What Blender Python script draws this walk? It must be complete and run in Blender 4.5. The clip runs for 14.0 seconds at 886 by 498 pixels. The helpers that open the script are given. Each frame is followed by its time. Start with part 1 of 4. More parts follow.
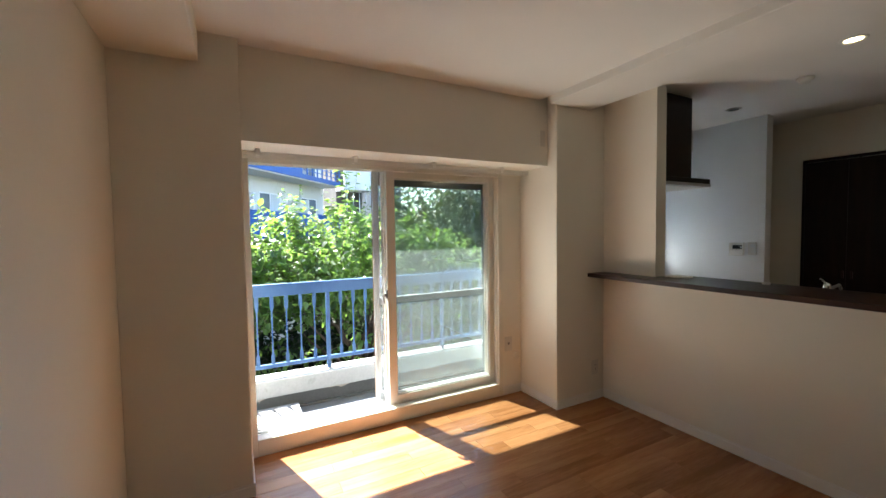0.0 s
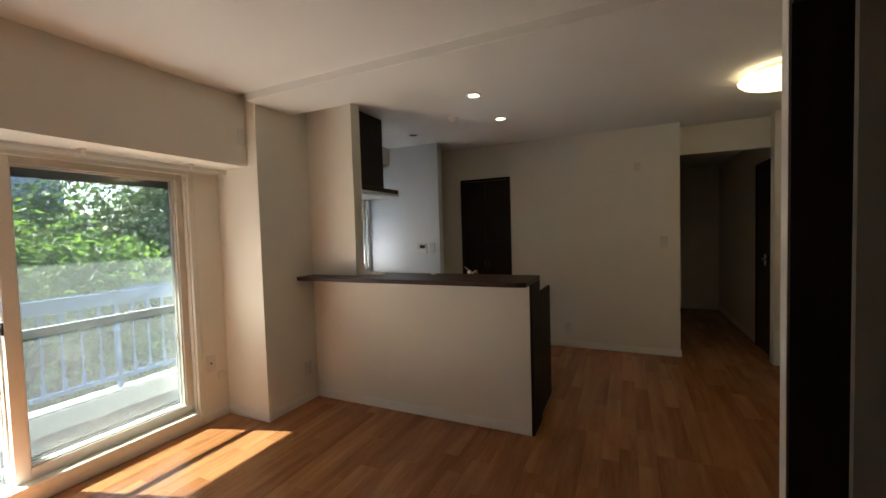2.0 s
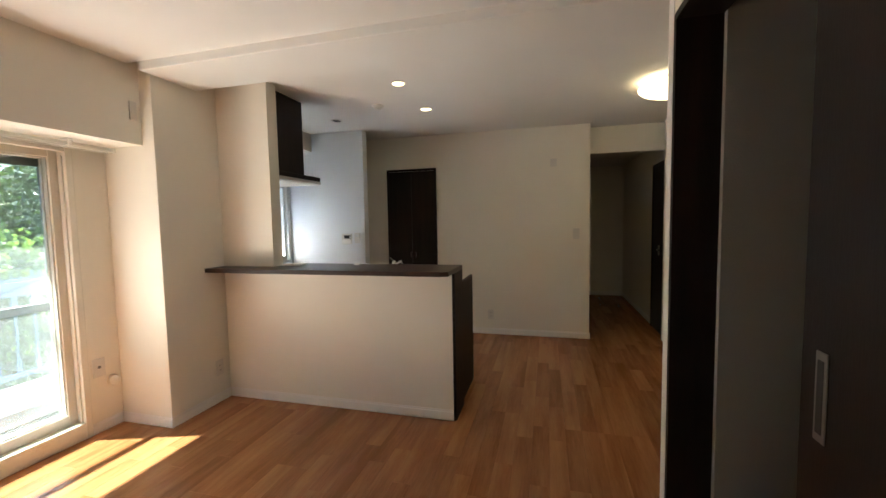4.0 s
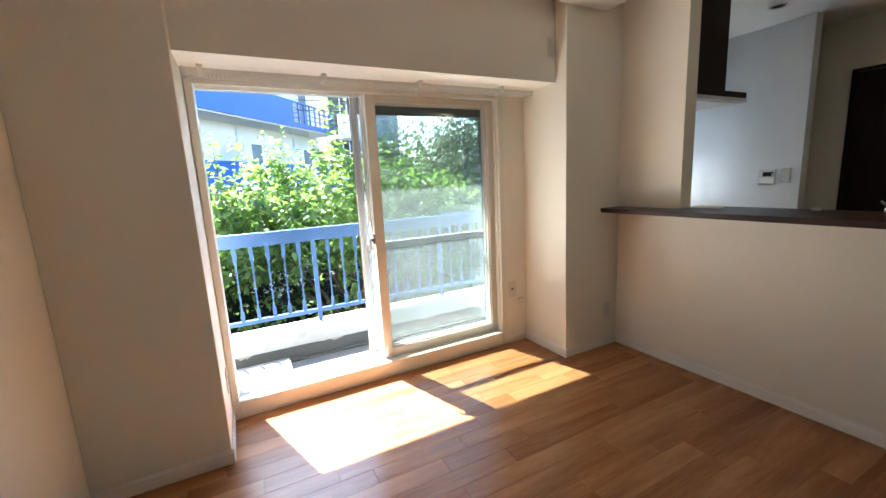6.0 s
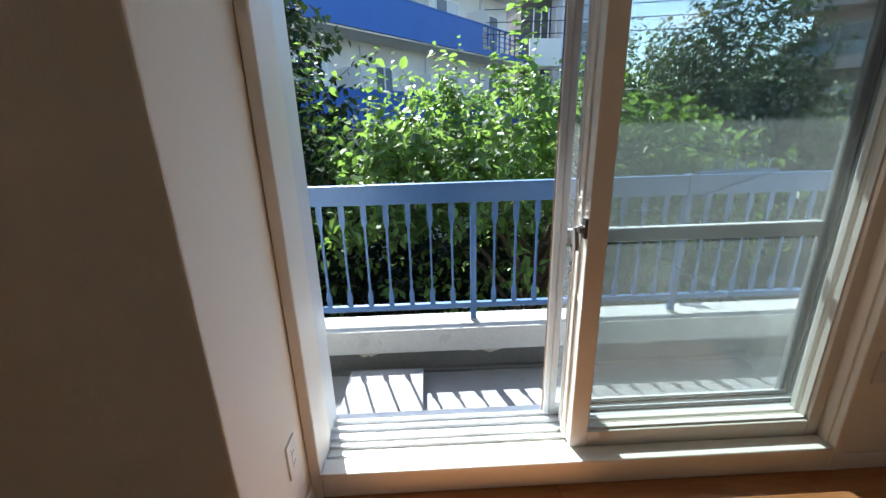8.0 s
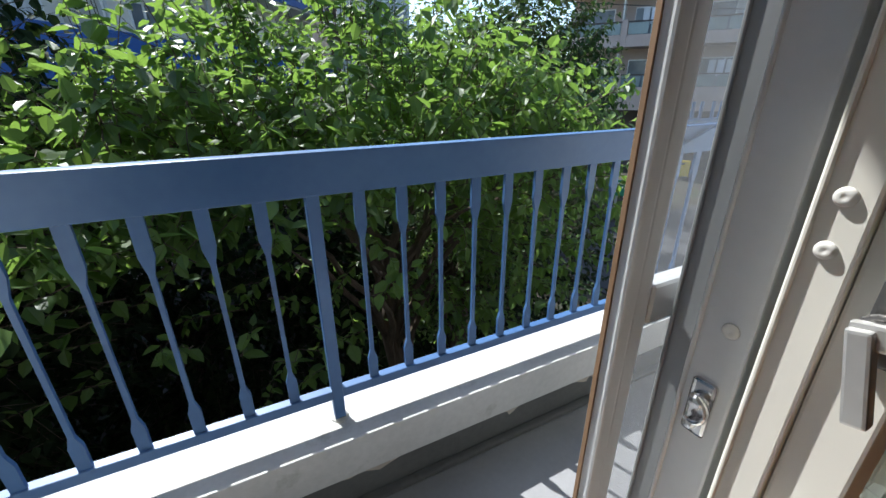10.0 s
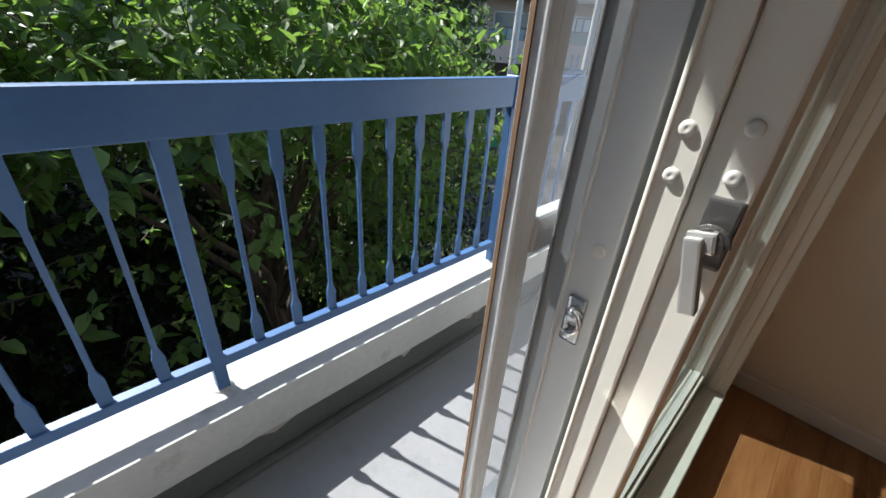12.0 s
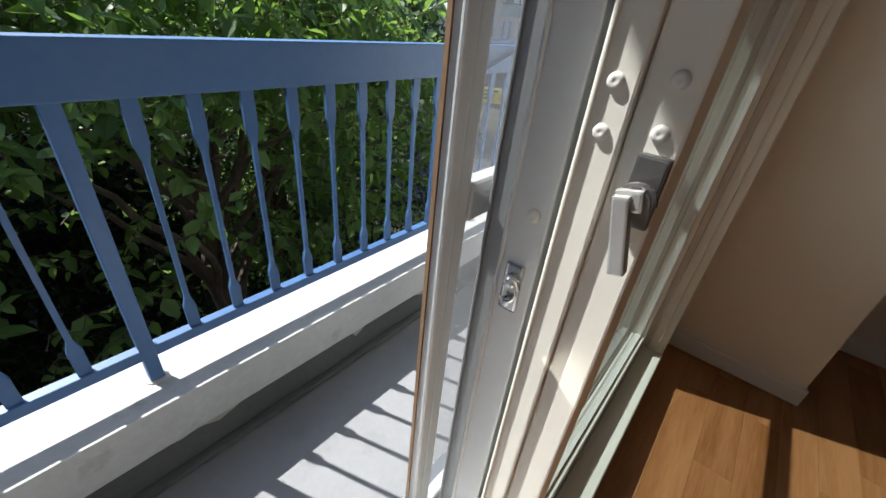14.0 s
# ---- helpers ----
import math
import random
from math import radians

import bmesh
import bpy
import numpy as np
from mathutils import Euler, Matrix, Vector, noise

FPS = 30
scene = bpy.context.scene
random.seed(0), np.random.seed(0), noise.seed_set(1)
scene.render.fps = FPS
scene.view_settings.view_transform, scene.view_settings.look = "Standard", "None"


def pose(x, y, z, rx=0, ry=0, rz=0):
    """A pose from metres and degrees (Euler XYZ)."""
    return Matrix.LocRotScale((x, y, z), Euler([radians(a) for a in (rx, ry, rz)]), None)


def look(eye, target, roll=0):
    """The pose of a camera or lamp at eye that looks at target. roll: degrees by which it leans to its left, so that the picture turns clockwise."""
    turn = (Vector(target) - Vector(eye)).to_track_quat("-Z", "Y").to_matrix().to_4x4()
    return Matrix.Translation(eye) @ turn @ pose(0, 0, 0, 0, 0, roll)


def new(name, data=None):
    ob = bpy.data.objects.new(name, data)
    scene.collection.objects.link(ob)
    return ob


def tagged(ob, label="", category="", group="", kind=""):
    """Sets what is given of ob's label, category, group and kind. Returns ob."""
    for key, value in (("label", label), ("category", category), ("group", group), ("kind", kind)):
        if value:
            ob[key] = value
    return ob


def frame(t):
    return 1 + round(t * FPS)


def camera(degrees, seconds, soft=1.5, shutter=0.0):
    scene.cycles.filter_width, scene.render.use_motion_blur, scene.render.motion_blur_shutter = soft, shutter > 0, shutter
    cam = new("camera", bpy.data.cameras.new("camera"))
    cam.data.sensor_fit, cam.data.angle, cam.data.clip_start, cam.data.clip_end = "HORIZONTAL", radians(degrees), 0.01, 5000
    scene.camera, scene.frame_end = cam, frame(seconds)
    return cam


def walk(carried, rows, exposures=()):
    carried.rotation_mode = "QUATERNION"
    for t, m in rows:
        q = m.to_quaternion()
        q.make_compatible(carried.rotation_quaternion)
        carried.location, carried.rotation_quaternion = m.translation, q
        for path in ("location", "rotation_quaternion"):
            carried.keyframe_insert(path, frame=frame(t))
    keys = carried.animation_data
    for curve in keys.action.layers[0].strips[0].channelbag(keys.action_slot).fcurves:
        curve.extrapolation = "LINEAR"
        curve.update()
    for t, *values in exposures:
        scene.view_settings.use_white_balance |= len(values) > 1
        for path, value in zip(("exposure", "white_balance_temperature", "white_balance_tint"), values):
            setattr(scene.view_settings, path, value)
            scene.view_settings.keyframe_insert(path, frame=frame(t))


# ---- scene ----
cam = camera(96.5, 14.0)
PATH = [
    (0, (0.835, 1.292, 1.406), (1.765, 3.06, 1.316), -0.8),
    (0.5, (0.856, 1.244, 1.394), (2.169, 2.749, 1.302), -1.4),
    (1, (0.88, 1.23, 1.398), (2.414, 2.51, 1.306), -2.0),
    (1.5, (0.924, 1.167, 1.382), (2.614, 2.234, 1.294), -2.2),
    (2, (0.953, 1.131, 1.378), (2.763, 1.976, 1.294), -1.7),
    (2.5, (0.964, 1.1, 1.376), (2.861, 1.729, 1.293), -1.2),
    (2.7, (0.971, 1.09, 1.382), (2.893, 1.638, 1.295), -1.2),
    (4.8, (0.962, 1.12, 1.342), (2.888, 1.637, 1.193), -0.8),
    (5, (0.951, 1.19, 1.335), (2.809, 1.912, 1.179), -1.3),
    (5.5, (0.96, 1.36, 1.316), (2.521, 2.58, 1.045), -1.2),
    (6, (1.051, 1.567, 1.306), (1.945, 3.323, 0.962), -2.9),
    (6.5, (1.094, 1.816, 1.312), (1.438, 3.749, 0.929), -1.3),
    (7, (1.162, 2.169, 1.301), (1.331, 4.108, 0.842), -2.3),
    (7.2, (1.202, 2.319, 1.303), (1.249, 4.248, 0.775), -1.6),
    (9.3, (1.43, 3.765, 1.142), (1.72, 5.63, 0.481), -0.9),
    (9.5, (1.42, 3.887, 1.126), (1.962, 5.668, 0.395), -4.4),
    (10, (1.429, 4.006, 1.102), (2.273, 5.657, 0.353), -0.3),
    (10.5, (1.416, 4.033, 1.099), (2.486, 5.473, 0.216), 2.5),
    (11, (1.433, 4.018, 1.095), (2.629, 5.355, 0.21), 2.2),
    (11.5, (1.424, 4.03, 1.092), (2.669, 5.317, 0.201), 3.8),
    (12, (1.417, 4.019, 1.084), (2.686, 5.242, 0.139), 4.4),
    (12.5, (1.455, 3.988, 1.075), (2.744, 5.189, 0.128), 4.1),
    (13, (1.397, 4.008, 1.078), (2.698, 5.159, 0.087), 4.4),
    (13.5, (1.44, 4.005, 1.063), (2.747, 5.169, 0.095), 4.7),
    (14, (1.452, 4.008, 1.064), (2.828, 5.035, 0.038), 6.3),
]
walk(cam, [(t, look(eye, target, roll)) for t, eye, target, roll in PATH],
     exposures=[(0, 3.03, 6150, 6.2), (1.0, 2.97, 6350, 6.7), (2.0, 3.2, 6450, 8.5), (2.7, 3.6, 6350, 8.5), (4.8, 4.15, 6100, 6.5), (5.5, 3.97, 5900, 6), (6.0, 3.6, 5850, 5.5), (6.5, 3.25, 5800, 5.5), (7.2, 2.75, 5750, 5.5), (9.3, 1.0, 5950, 7), (10.5, 1.05, 6050, 7.5), (14, 1.1, 6150, 7.5)])

# ---- light ----
SUN_EL, SUN_DX, SUN_DY = 50.5, 0.33, -1.0
world = bpy.data.worlds.new("sky")
scene.world = world
world.use_nodes = True
wn = world.node_tree.nodes
sky = wn.new("ShaderNodeTexSky")
sky.sky_type = "NISHITA"
sky.sun_disc = False
sky.sun_elevation = radians(SUN_EL)
sky.sun_rotation = math.atan2(-SUN_DX, -SUN_DY)
world.node_tree.links.new(sky.outputs["Color"], wn["Background"].inputs["Color"])
wn["Background"].inputs["Strength"].default_value = 0.15

sun_data = bpy.data.lights.new("sun", "SUN")
sun_data.energy, sun_data.angle, sun_data.color = 5.0, radians(0.55), (1.0, 0.96, 0.90)
sun = new("sun", sun_data)
hor = math.hypot(SUN_DX, SUN_DY)
sun.matrix_world = look((0, 0, 10), (SUN_DX, SUN_DY, 10 - hor * math.tan(radians(SUN_EL))))

# fill lamp added inside the window foot, for light the sunlit balcony throws up
fill_data = bpy.data.lights.new("window_fill", "AREA")
fill_data.shape, fill_data.size, fill_data.size_y, fill_data.spread = "RECTANGLE", 0.50, 0.66, radians(90)
fill_data.energy, fill_data.color = 0.58, (1.0, 0.92, 0.79)
new("window_fill", fill_data).matrix_world = look((2.12, 4.043, 0.47), (2.12 + 0.40, 4.043 - 0.62, 0.47 + 0.68))


# ---- materials ----
def ramp(nt, fac, stops):
    r = nt.nodes.new("ShaderNodeValToRGB")
    while len(r.color_ramp.elements) < len(stops):
        r.color_ramp.elements.new(0.5)
    for e, (p, c) in zip(r.color_ramp.elements, stops):
        e.position, e.color = p, (*c, 1)
    nt.links.new(fac, r.inputs["Fac"])
    return r.outputs["Color"]


def surface(name, a, b, rough=0.6, scale=3.0, fine=60.0, bump=0.05, metal=0.0, stretch=(1, 1, 1), spread=0.15, dirt=None, coat=0.0, dirt_scale=1.3, dirt_at=(0.58, 0.72), per_piece=0.0, rough_var=0.12, spec=0.5, island=False):
    """Two-scale procedural surface: broad drift and fine grain between two colours, optional stains, relief."""
    m = bpy.data.materials.new(name)
    m.use_nodes = True
    nt = m.node_tree
    bsdf = nt.nodes["Principled BSDF"]
    co = nt.nodes.new("ShaderNodeTexCoord")
    mp = nt.nodes.new("ShaderNodeMapping")
    mp.inputs["Scale"].default_value = stretch
    nt.links.new(co.outputs["Object"], mp.inputs["Vector"])
    src = mp.outputs["Vector"]
    info = None
    if per_piece:
        info = nt.nodes.new("ShaderNodeNewGeometry" if island else "ShaderNodeObjectInfo")
        key = "Random Per Island" if island else "Random"
        add = nt.nodes.new("ShaderNodeVectorMath")
        add.operation = "MULTIPLY_ADD"
        add.inputs[1].default_value = (37, 51, 13)
        cmb = nt.nodes.new("ShaderNodeCombineXYZ")
        for k in range(3):
            nt.links.new(info.outputs[key], cmb.inputs[k])
        nt.links.new(cmb.outputs[0], add.inputs[0])
        nt.links.new(src, add.inputs[2])
        src = add.outputs[0]
    n1 = nt.nodes.new("ShaderNodeTexNoise")
    n1.inputs["Scale"].default_value, n1.inputs["Detail"].default_value = scale, 5
    n2 = nt.nodes.new("ShaderNodeTexNoise")
    n2.inputs["Scale"].default_value, n2.inputs["Detail"].default_value = fine, 4
    nt.links.new(src, n1.inputs["Vector"])
    nt.links.new(src, n2.inputs["Vector"])
    mix = nt.nodes.new("ShaderNodeMath")
    mix.operation = "MULTIPLY_ADD"
    mix.inputs[1].default_value = spread * 2
    nt.links.new(n2.outputs["Fac"], mix.inputs[0])
    sub = nt.nodes.new("ShaderNodeMath")
    sub.operation = "SUBTRACT"
    sub.inputs[1].default_value = spread
    nt.links.new(n1.outputs["Fac"], sub.inputs[0])
    nt.links.new(sub.outputs[0], mix.inputs[2])
    fac = mix.outputs[0]
    if per_piece:
        pm = nt.nodes.new("ShaderNodeMath")
        pm.operation = "MULTIPLY_ADD"
        pm.inputs[1].default_value = per_piece
        nt.links.new(info.outputs[key], pm.inputs[0])
        s2 = nt.nodes.new("ShaderNodeMath")
        s2.operation = "SUBTRACT"
        s2.inputs[1].default_value = per_piece / 2
        nt.links.new(fac, s2.inputs[0])
        nt.links.new(s2.outputs[0], pm.inputs[2])
        fac = pm.outputs[0]
    col = ramp(nt, fac, [(0.25, a), (0.75, b)])
    if dirt:
        n3 = nt.nodes.new("ShaderNodeTexNoise")
        n3.inputs["Scale"].default_value, n3.inputs["Detail"].default_value = dirt_scale, 8
        n3.inputs["Roughness"].default_value = 0.65
        nt.links.new(src, n3.inputs["Vector"])
        mask = ramp(nt, n3.outputs["Fac"], [(dirt_at[0], (0, 0, 0)), (dirt_at[1], (1, 1, 1))])
        mx = nt.nodes.new("ShaderNodeMix")
        mx.data_type = "RGBA"
        nt.links.new(mask, mx.inputs["Factor"])
        nt.links.new(col, mx.inputs["A"])
        mx.inputs["B"].default_value = (*dirt, 1)
        col = mx.outputs["Result"]
    nt.links.new(col, bsdf.inputs["Base Color"])
    rm = nt.nodes.new("ShaderNodeMath")
    rm.operation = "MULTIPLY_ADD"
    rm.inputs[1].default_value, rm.inputs[2].default_value = rough_var, rough - rough_var / 2
    nt.links.new(n1.outputs["Fac"], rm.inputs[0])
    nt.links.new(rm.outputs[0], bsdf.inputs["Roughness"])
    bsdf.inputs["Metallic"].default_value = metal
    bsdf.inputs["Specular IOR Level"].default_value = spec
    if coat:
        bsdf.inputs["Coat Weight"].default_value = coat
        bsdf.inputs["Coat Roughness"].default_value = 0.12
    if bump:
        bp = nt.nodes.new("ShaderNodeBump")
        bp.inputs["Strength"].default_value, bp.inputs["Distance"].default_value = bump, 0.004
        nt.links.new(n2.outputs["Fac"], bp.inputs["Height"])
        nt.links.new(bp.outputs["Normal"], bsdf.inputs["Normal"])
    return m


def glass(name, tint=(0.85, 0.885, 0.875), gloss=1.0, haze=0.0):
    """A thin pane: clear with Fresnel gloss, and a trace of dust."""
    m = bpy.data.materials.new(name)
    m.use_nodes = True
    nt = m.node_tree
    nt.nodes.remove(nt.nodes["Principled BSDF"])
    out = nt.nodes["Material Output"]
    tr = nt.nodes.new("ShaderNodeBsdfTransparent")
    tr.inputs["Color"].default_value = (*tint, 1)
    gl = nt.nodes.new("ShaderNodeBsdfGlossy")
    gl.inputs["Roughness"].default_value = 0.01
    fr = nt.nodes.new("ShaderNodeLayerWeight")
    pw = nt.nodes.new("ShaderNodeMath")
    pw.operation = "POWER"
    pw.inputs[1].default_value = 5.0
    nt.links.new(fr.outputs["Facing"], pw.inputs[0])
    mul = nt.nodes.new("ShaderNodeMath")
    mul.operation = "MULTIPLY_ADD"
    mul.inputs[1].default_value, mul.inputs[2].default_value = 0.9 * gloss, 0.06 * gloss
    nt.links.new(pw.outputs[0], mul.inputs[0])
    mx = nt.nodes.new("ShaderNodeMixShader")
    nt.links.new(mul.outputs[0], mx.inputs[0])
    nt.links.new(tr.outputs[0], mx.inputs[1])
    nt.links.new(gl.outputs[0], mx.inputs[2])
    last = mx
    if haze:
        df = nt.nodes.new("ShaderNodeBsdfTranslucent")
        df.inputs["Color"].default_value = (0.8, 0.8, 0.78, 1)
        m2 = nt.nodes.new("ShaderNodeMixShader")
        m2.inputs[0].default_value = haze
        nt.links.new(mx.outputs[0], m2.inputs[1])
        nt.links.new(df.outputs[0], m2.inputs[2])
        last = m2
    nt.links.new(last.outputs[0], out.inputs["Surface"])
    return m


def mesh_cloth(name, cover, color):
    """Fine insect mesh: part open, part threads that catch and pass on the light."""
    m = bpy.data.materials.new(name)
    m.use_nodes = True
    nt = m.node_tree
    nt.nodes.remove(nt.nodes["Principled BSDF"])
    out = nt.nodes["Material Output"]
    tr = nt.nodes.new("ShaderNodeBsdfTransparent")
    df = nt.nodes.new("ShaderNodeBsdfDiffuse")
    df.inputs["Color"].default_value = (*color, 1)
    tl = nt.nodes.new("ShaderNodeBsdfTranslucent")
    tl.inputs["Color"].default_value = (*color, 1)
    half = nt.nodes.new("ShaderNodeMixShader")
    half.inputs[0].default_value = 0.6
    nt.links.new(df.outputs[0], half.inputs[1])
    nt.links.new(tl.outputs[0], half.inputs[2])
    mx = nt.nodes.new("ShaderNodeMixShader")
    mx.inputs[0].default_value = cover
    nt.links.new(tr.outputs[0], mx.inputs[1])
    nt.links.new(half.outputs[0], mx.inputs[2])
    nt.links.new(mx.outputs[0], out.inputs["Surface"])
    return m


def glow(name, color, strength):
    m = bpy.data.materials.new(name)
    m.use_nodes = True
    b = m.node_tree.nodes["Principled BSDF"]
    b.inputs["Base Color"].default_value = (0.9, 0.88, 0.82, 1)
    b.inputs["Roughness"].default_value = 0.35
    b.inputs["Emission Color"].default_value = (*color, 1)
    b.inputs["Emission Strength"].default_value = strength
    return m


def leafy(name, a, b, through_color, rough=0.4, spec=0.5):
    """Leaves: gloss on top, light through them, colour drifting from leaf to leaf."""
    m = bpy.data.materials.new(name)
    m.use_nodes = True
    nt = m.node_tree
    bsdf = nt.nodes["Principled BSDF"]
    geo = nt.nodes.new("ShaderNodeNewGeometry")
    col = ramp(nt, geo.outputs["Random Per Island"], [(0.0, a), (1.0, b)])
    nt.links.new(col, bsdf.inputs["Base Color"])
    bsdf.inputs["Roughness"].default_value = rough
    bsdf.inputs["Specular IOR Level"].default_value = spec
    tl = nt.nodes.new("ShaderNodeBsdfTranslucent")
    tl.inputs["Color"].default_value = (*through_color, 1)
    mx = nt.nodes.new("ShaderNodeMixShader")
    mx.inputs[0].default_value = 0.33
    nt.links.new(bsdf.outputs[0], mx.inputs[1])
    nt.links.new(tl.outputs[0], mx.inputs[2])
    nt.links.new(mx.outputs[0], nt.nodes["Material Output"].inputs["Surface"])
    return m


M_WALL = surface("wallpaper", (0.815, 0.780, 0.695), (0.875, 0.840, 0.755), 0.85, 1.2, 170, 0.25, spread=0.1, spec=0.2)
M_WALL_COOL = surface("kitchen_panel", (0.76, 0.78, 0.80), (0.81, 0.83, 0.85), 0.6, 1.0, 90, 0.02, spread=0.05)
# wallpaper darkened to grey-brown: the next room's dimness is in its colour
M_DIM_PAPER = surface("dim_room_paper", (0.25, 0.235, 0.21), (0.30, 0.285, 0.255), 0.85, 1.2, 170, 0.25, spread=0.1, spec=0.2)
M_CEIL = surface("ceiling_paper", (0.78, 0.765, 0.735), (0.84, 0.825, 0.795), 0.9, 1.0, 150, 0.3, spread=0.1, spec=0.2)
M_TRIM = surface("white_trim", (0.84, 0.825, 0.79), (0.89, 0.875, 0.84), 0.45, 3, 60, 0.03, spread=0.08)
M_PLANK = surface("floor_wood", (0.245, 0.094, 0.030), (0.44, 0.202, 0.082), 0.25, 1.6, 14, 0.02, stretch=(0.8, 8, 8), spread=0.20, per_piece=0.32, rough_var=0.06, spec=0.45)
M_PLANK_FAR = surface("floor_wood_far", (0.245, 0.094, 0.030), (0.44, 0.202, 0.082), 0.25, 1.6, 14, 0.0, stretch=(0.8, 8, 8), spread=0.16, per_piece=0.32, rough_var=0.04, spec=0.45, island=True)
M_JOINT = surface("floor_joint", (0.12, 0.052, 0.022), (0.17, 0.075, 0.03), 0.8, 4, 50, 0.0)
M_DARK = surface("dark_veneer", (0.008, 0.005, 0.004), (0.020, 0.011, 0.008), 0.48, 3, 60, 0.06, stretch=(6, 6, 0.6), spread=0.25, spec=0.2)
M_BAR = surface("dark_counter", (0.022, 0.011, 0.009), (0.05, 0.026, 0.02), 0.34, 3, 50, 0.04, stretch=(6, 0.7, 6), spread=0.25, spec=0.28)
M_CREAM = surface("cream_plastic", (0.76, 0.73, 0.65), (0.83, 0.80, 0.72), 0.42, 2.0, 40, 0.03, spread=0.08, dirt=(0.42, 0.33, 0.22), dirt_at=(0.66, 0.82))
M_PVC = surface("white_plastic", (0.68, 0.66, 0.61), (0.76, 0.74, 0.69), 0.38, 3.0, 60, 0.03, spread=0.08, dirt=(0.5, 0.45, 0.37), dirt_at=(0.66, 0.85))
M_BROWN = surface("brown_gasket", (0.20, 0.12, 0.065), (0.30, 0.19, 0.11), 0.55, 5.0, 60, 0.05, spread=0.15)
M_ALU = surface("aluminium", (0.64, 0.65, 0.65), (0.75, 0.76, 0.76), 0.40, 2.0, 80, 0.03, metal=0.15, spread=0.1, dirt=(0.3, 0.28, 0.25), dirt_at=(0.62, 0.8))
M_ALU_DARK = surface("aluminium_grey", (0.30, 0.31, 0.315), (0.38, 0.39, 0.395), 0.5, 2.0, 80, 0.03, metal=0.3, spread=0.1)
M_CHROME = surface("chrome", (0.62, 0.62, 0.62), (0.72, 0.72, 0.72), 0.2, 4, 60, 0.01, metal=1.0)
M_LEVER = surface("satin_lever", (0.52, 0.51, 0.49), (0.62, 0.61, 0.59), 0.36, 6, 90, 0.04, metal=0.6)
M_ZINC = surface("zinc_latch", (0.17, 0.165, 0.16), (0.26, 0.25, 0.24), 0.38, 6, 90, 0.05, metal=0.8)
M_BLUE = surface("blue_paint", (0.044, 0.104, 0.240), (0.068, 0.145, 0.300), 0.42, 2.5, 40, 0.08, spread=0.15, dirt=(0.07, 0.10, 0.15), dirt_at=(0.66, 0.8), dirt_scale=4)
M_CURB = surface("white_curb", (0.39, 0.39, 0.385), (0.54, 0.535, 0.525), 0.75, 2.0, 50, 0.25, spread=0.2, dirt=(0.30, 0.29, 0.26), dirt_at=(0.60, 0.74), dirt_scale=6)
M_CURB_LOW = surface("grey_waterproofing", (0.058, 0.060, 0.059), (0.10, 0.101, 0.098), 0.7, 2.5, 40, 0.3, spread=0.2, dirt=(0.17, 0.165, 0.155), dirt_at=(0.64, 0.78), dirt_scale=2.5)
M_FLAKE = surface("bare_plaster", (0.30, 0.26, 0.22), (0.42, 0.38, 0.33), 0.9, 12, 60, 0.4, spread=0.25)
M_DECK = surface("balcony_sheet", (0.175, 0.175, 0.18), (0.245, 0.245, 0.25), 0.7, 2.0, 60, 0.15, spread=0.12, dirt=(0.13, 0.13, 0.125), dirt_at=(0.56, 0.8), dirt_scale=3)
M_CONC = surface("concrete", (0.38, 0.37, 0.35), (0.50, 0.49, 0.46), 0.85, 1.5, 30, 0.3, spread=0.2)
M_RUBBER = surface("black_rubber", (0.02, 0.02, 0.02), (0.035, 0.035, 0.035), 0.6, 5, 60, 0.02)
M_GLASS = glass("window_glass")
M_GLASS_IN = glass("inner_glass", (0.91, 0.93, 0.92), 1.0, 0.008)
M_SCREEN = mesh_cloth("insect_mesh", 0.42, (0.225, 0.23, 0.235))
M_LAMP = glow("lamp_shade", (1.0, 0.78, 0.44), 0.28)
M_DOWN = glow("downlight_disc", (1.0, 0.78, 0.44), 1.3)
M_LCD = surface("dark_display", (0.03, 0.035, 0.035), (0.05, 0.055, 0.05), 0.2, 4, 60, 0)
M_LEAF = leafy("leaf", (0.020, 0.045, 0.012), (0.105, 0.172, 0.042), (0.30, 0.49, 0.08), 0.46, 0.32)
# deep shade put into the leaf colour, for the evergreen and the shrubs
M_LEAF_SHADED = leafy("leaf_shaded", (0.014, 0.024, 0.012), (0.036, 0.056, 0.022), (0.02, 0.035, 0.008), 0.75, 0.12)
# a darker leaf copy with half shade in its colour
M_LEAF_HALF_SHADE = leafy("leaf_half_shade", (0.02, 0.042, 0.014), (0.05, 0.09, 0.03), (0.06, 0.11, 0.02), 0.6, 0.25)
M_LEAF_FAR = leafy("leaf_far", (0.045, 0.09, 0.022), (0.10, 0.17, 0.045), (0.18, 0.28, 0.06), 0.5)
M_BARK = surface("bark", (0.05, 0.035, 0.025), (0.12, 0.085, 0.06), 0.9, 6, 40, 0.6, stretch=(3, 3, 0.6), spread=0.25)
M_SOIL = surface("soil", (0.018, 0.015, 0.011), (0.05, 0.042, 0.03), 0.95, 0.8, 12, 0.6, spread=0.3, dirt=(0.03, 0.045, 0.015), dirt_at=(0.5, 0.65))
M_ROAD = surface("asphalt", (0.045, 0.045, 0.047), (0.07, 0.07, 0.072), 0.9, 1.0, 40, 0.3, spread=0.2)
M_B_WALL = surface("render_cream", (0.58, 0.56, 0.51), (0.66, 0.64, 0.59), 0.85, 0.6, 20, 0.15, spread=0.1, dirt=(0.45, 0.43, 0.38), dirt_at=(0.6, 0.8))
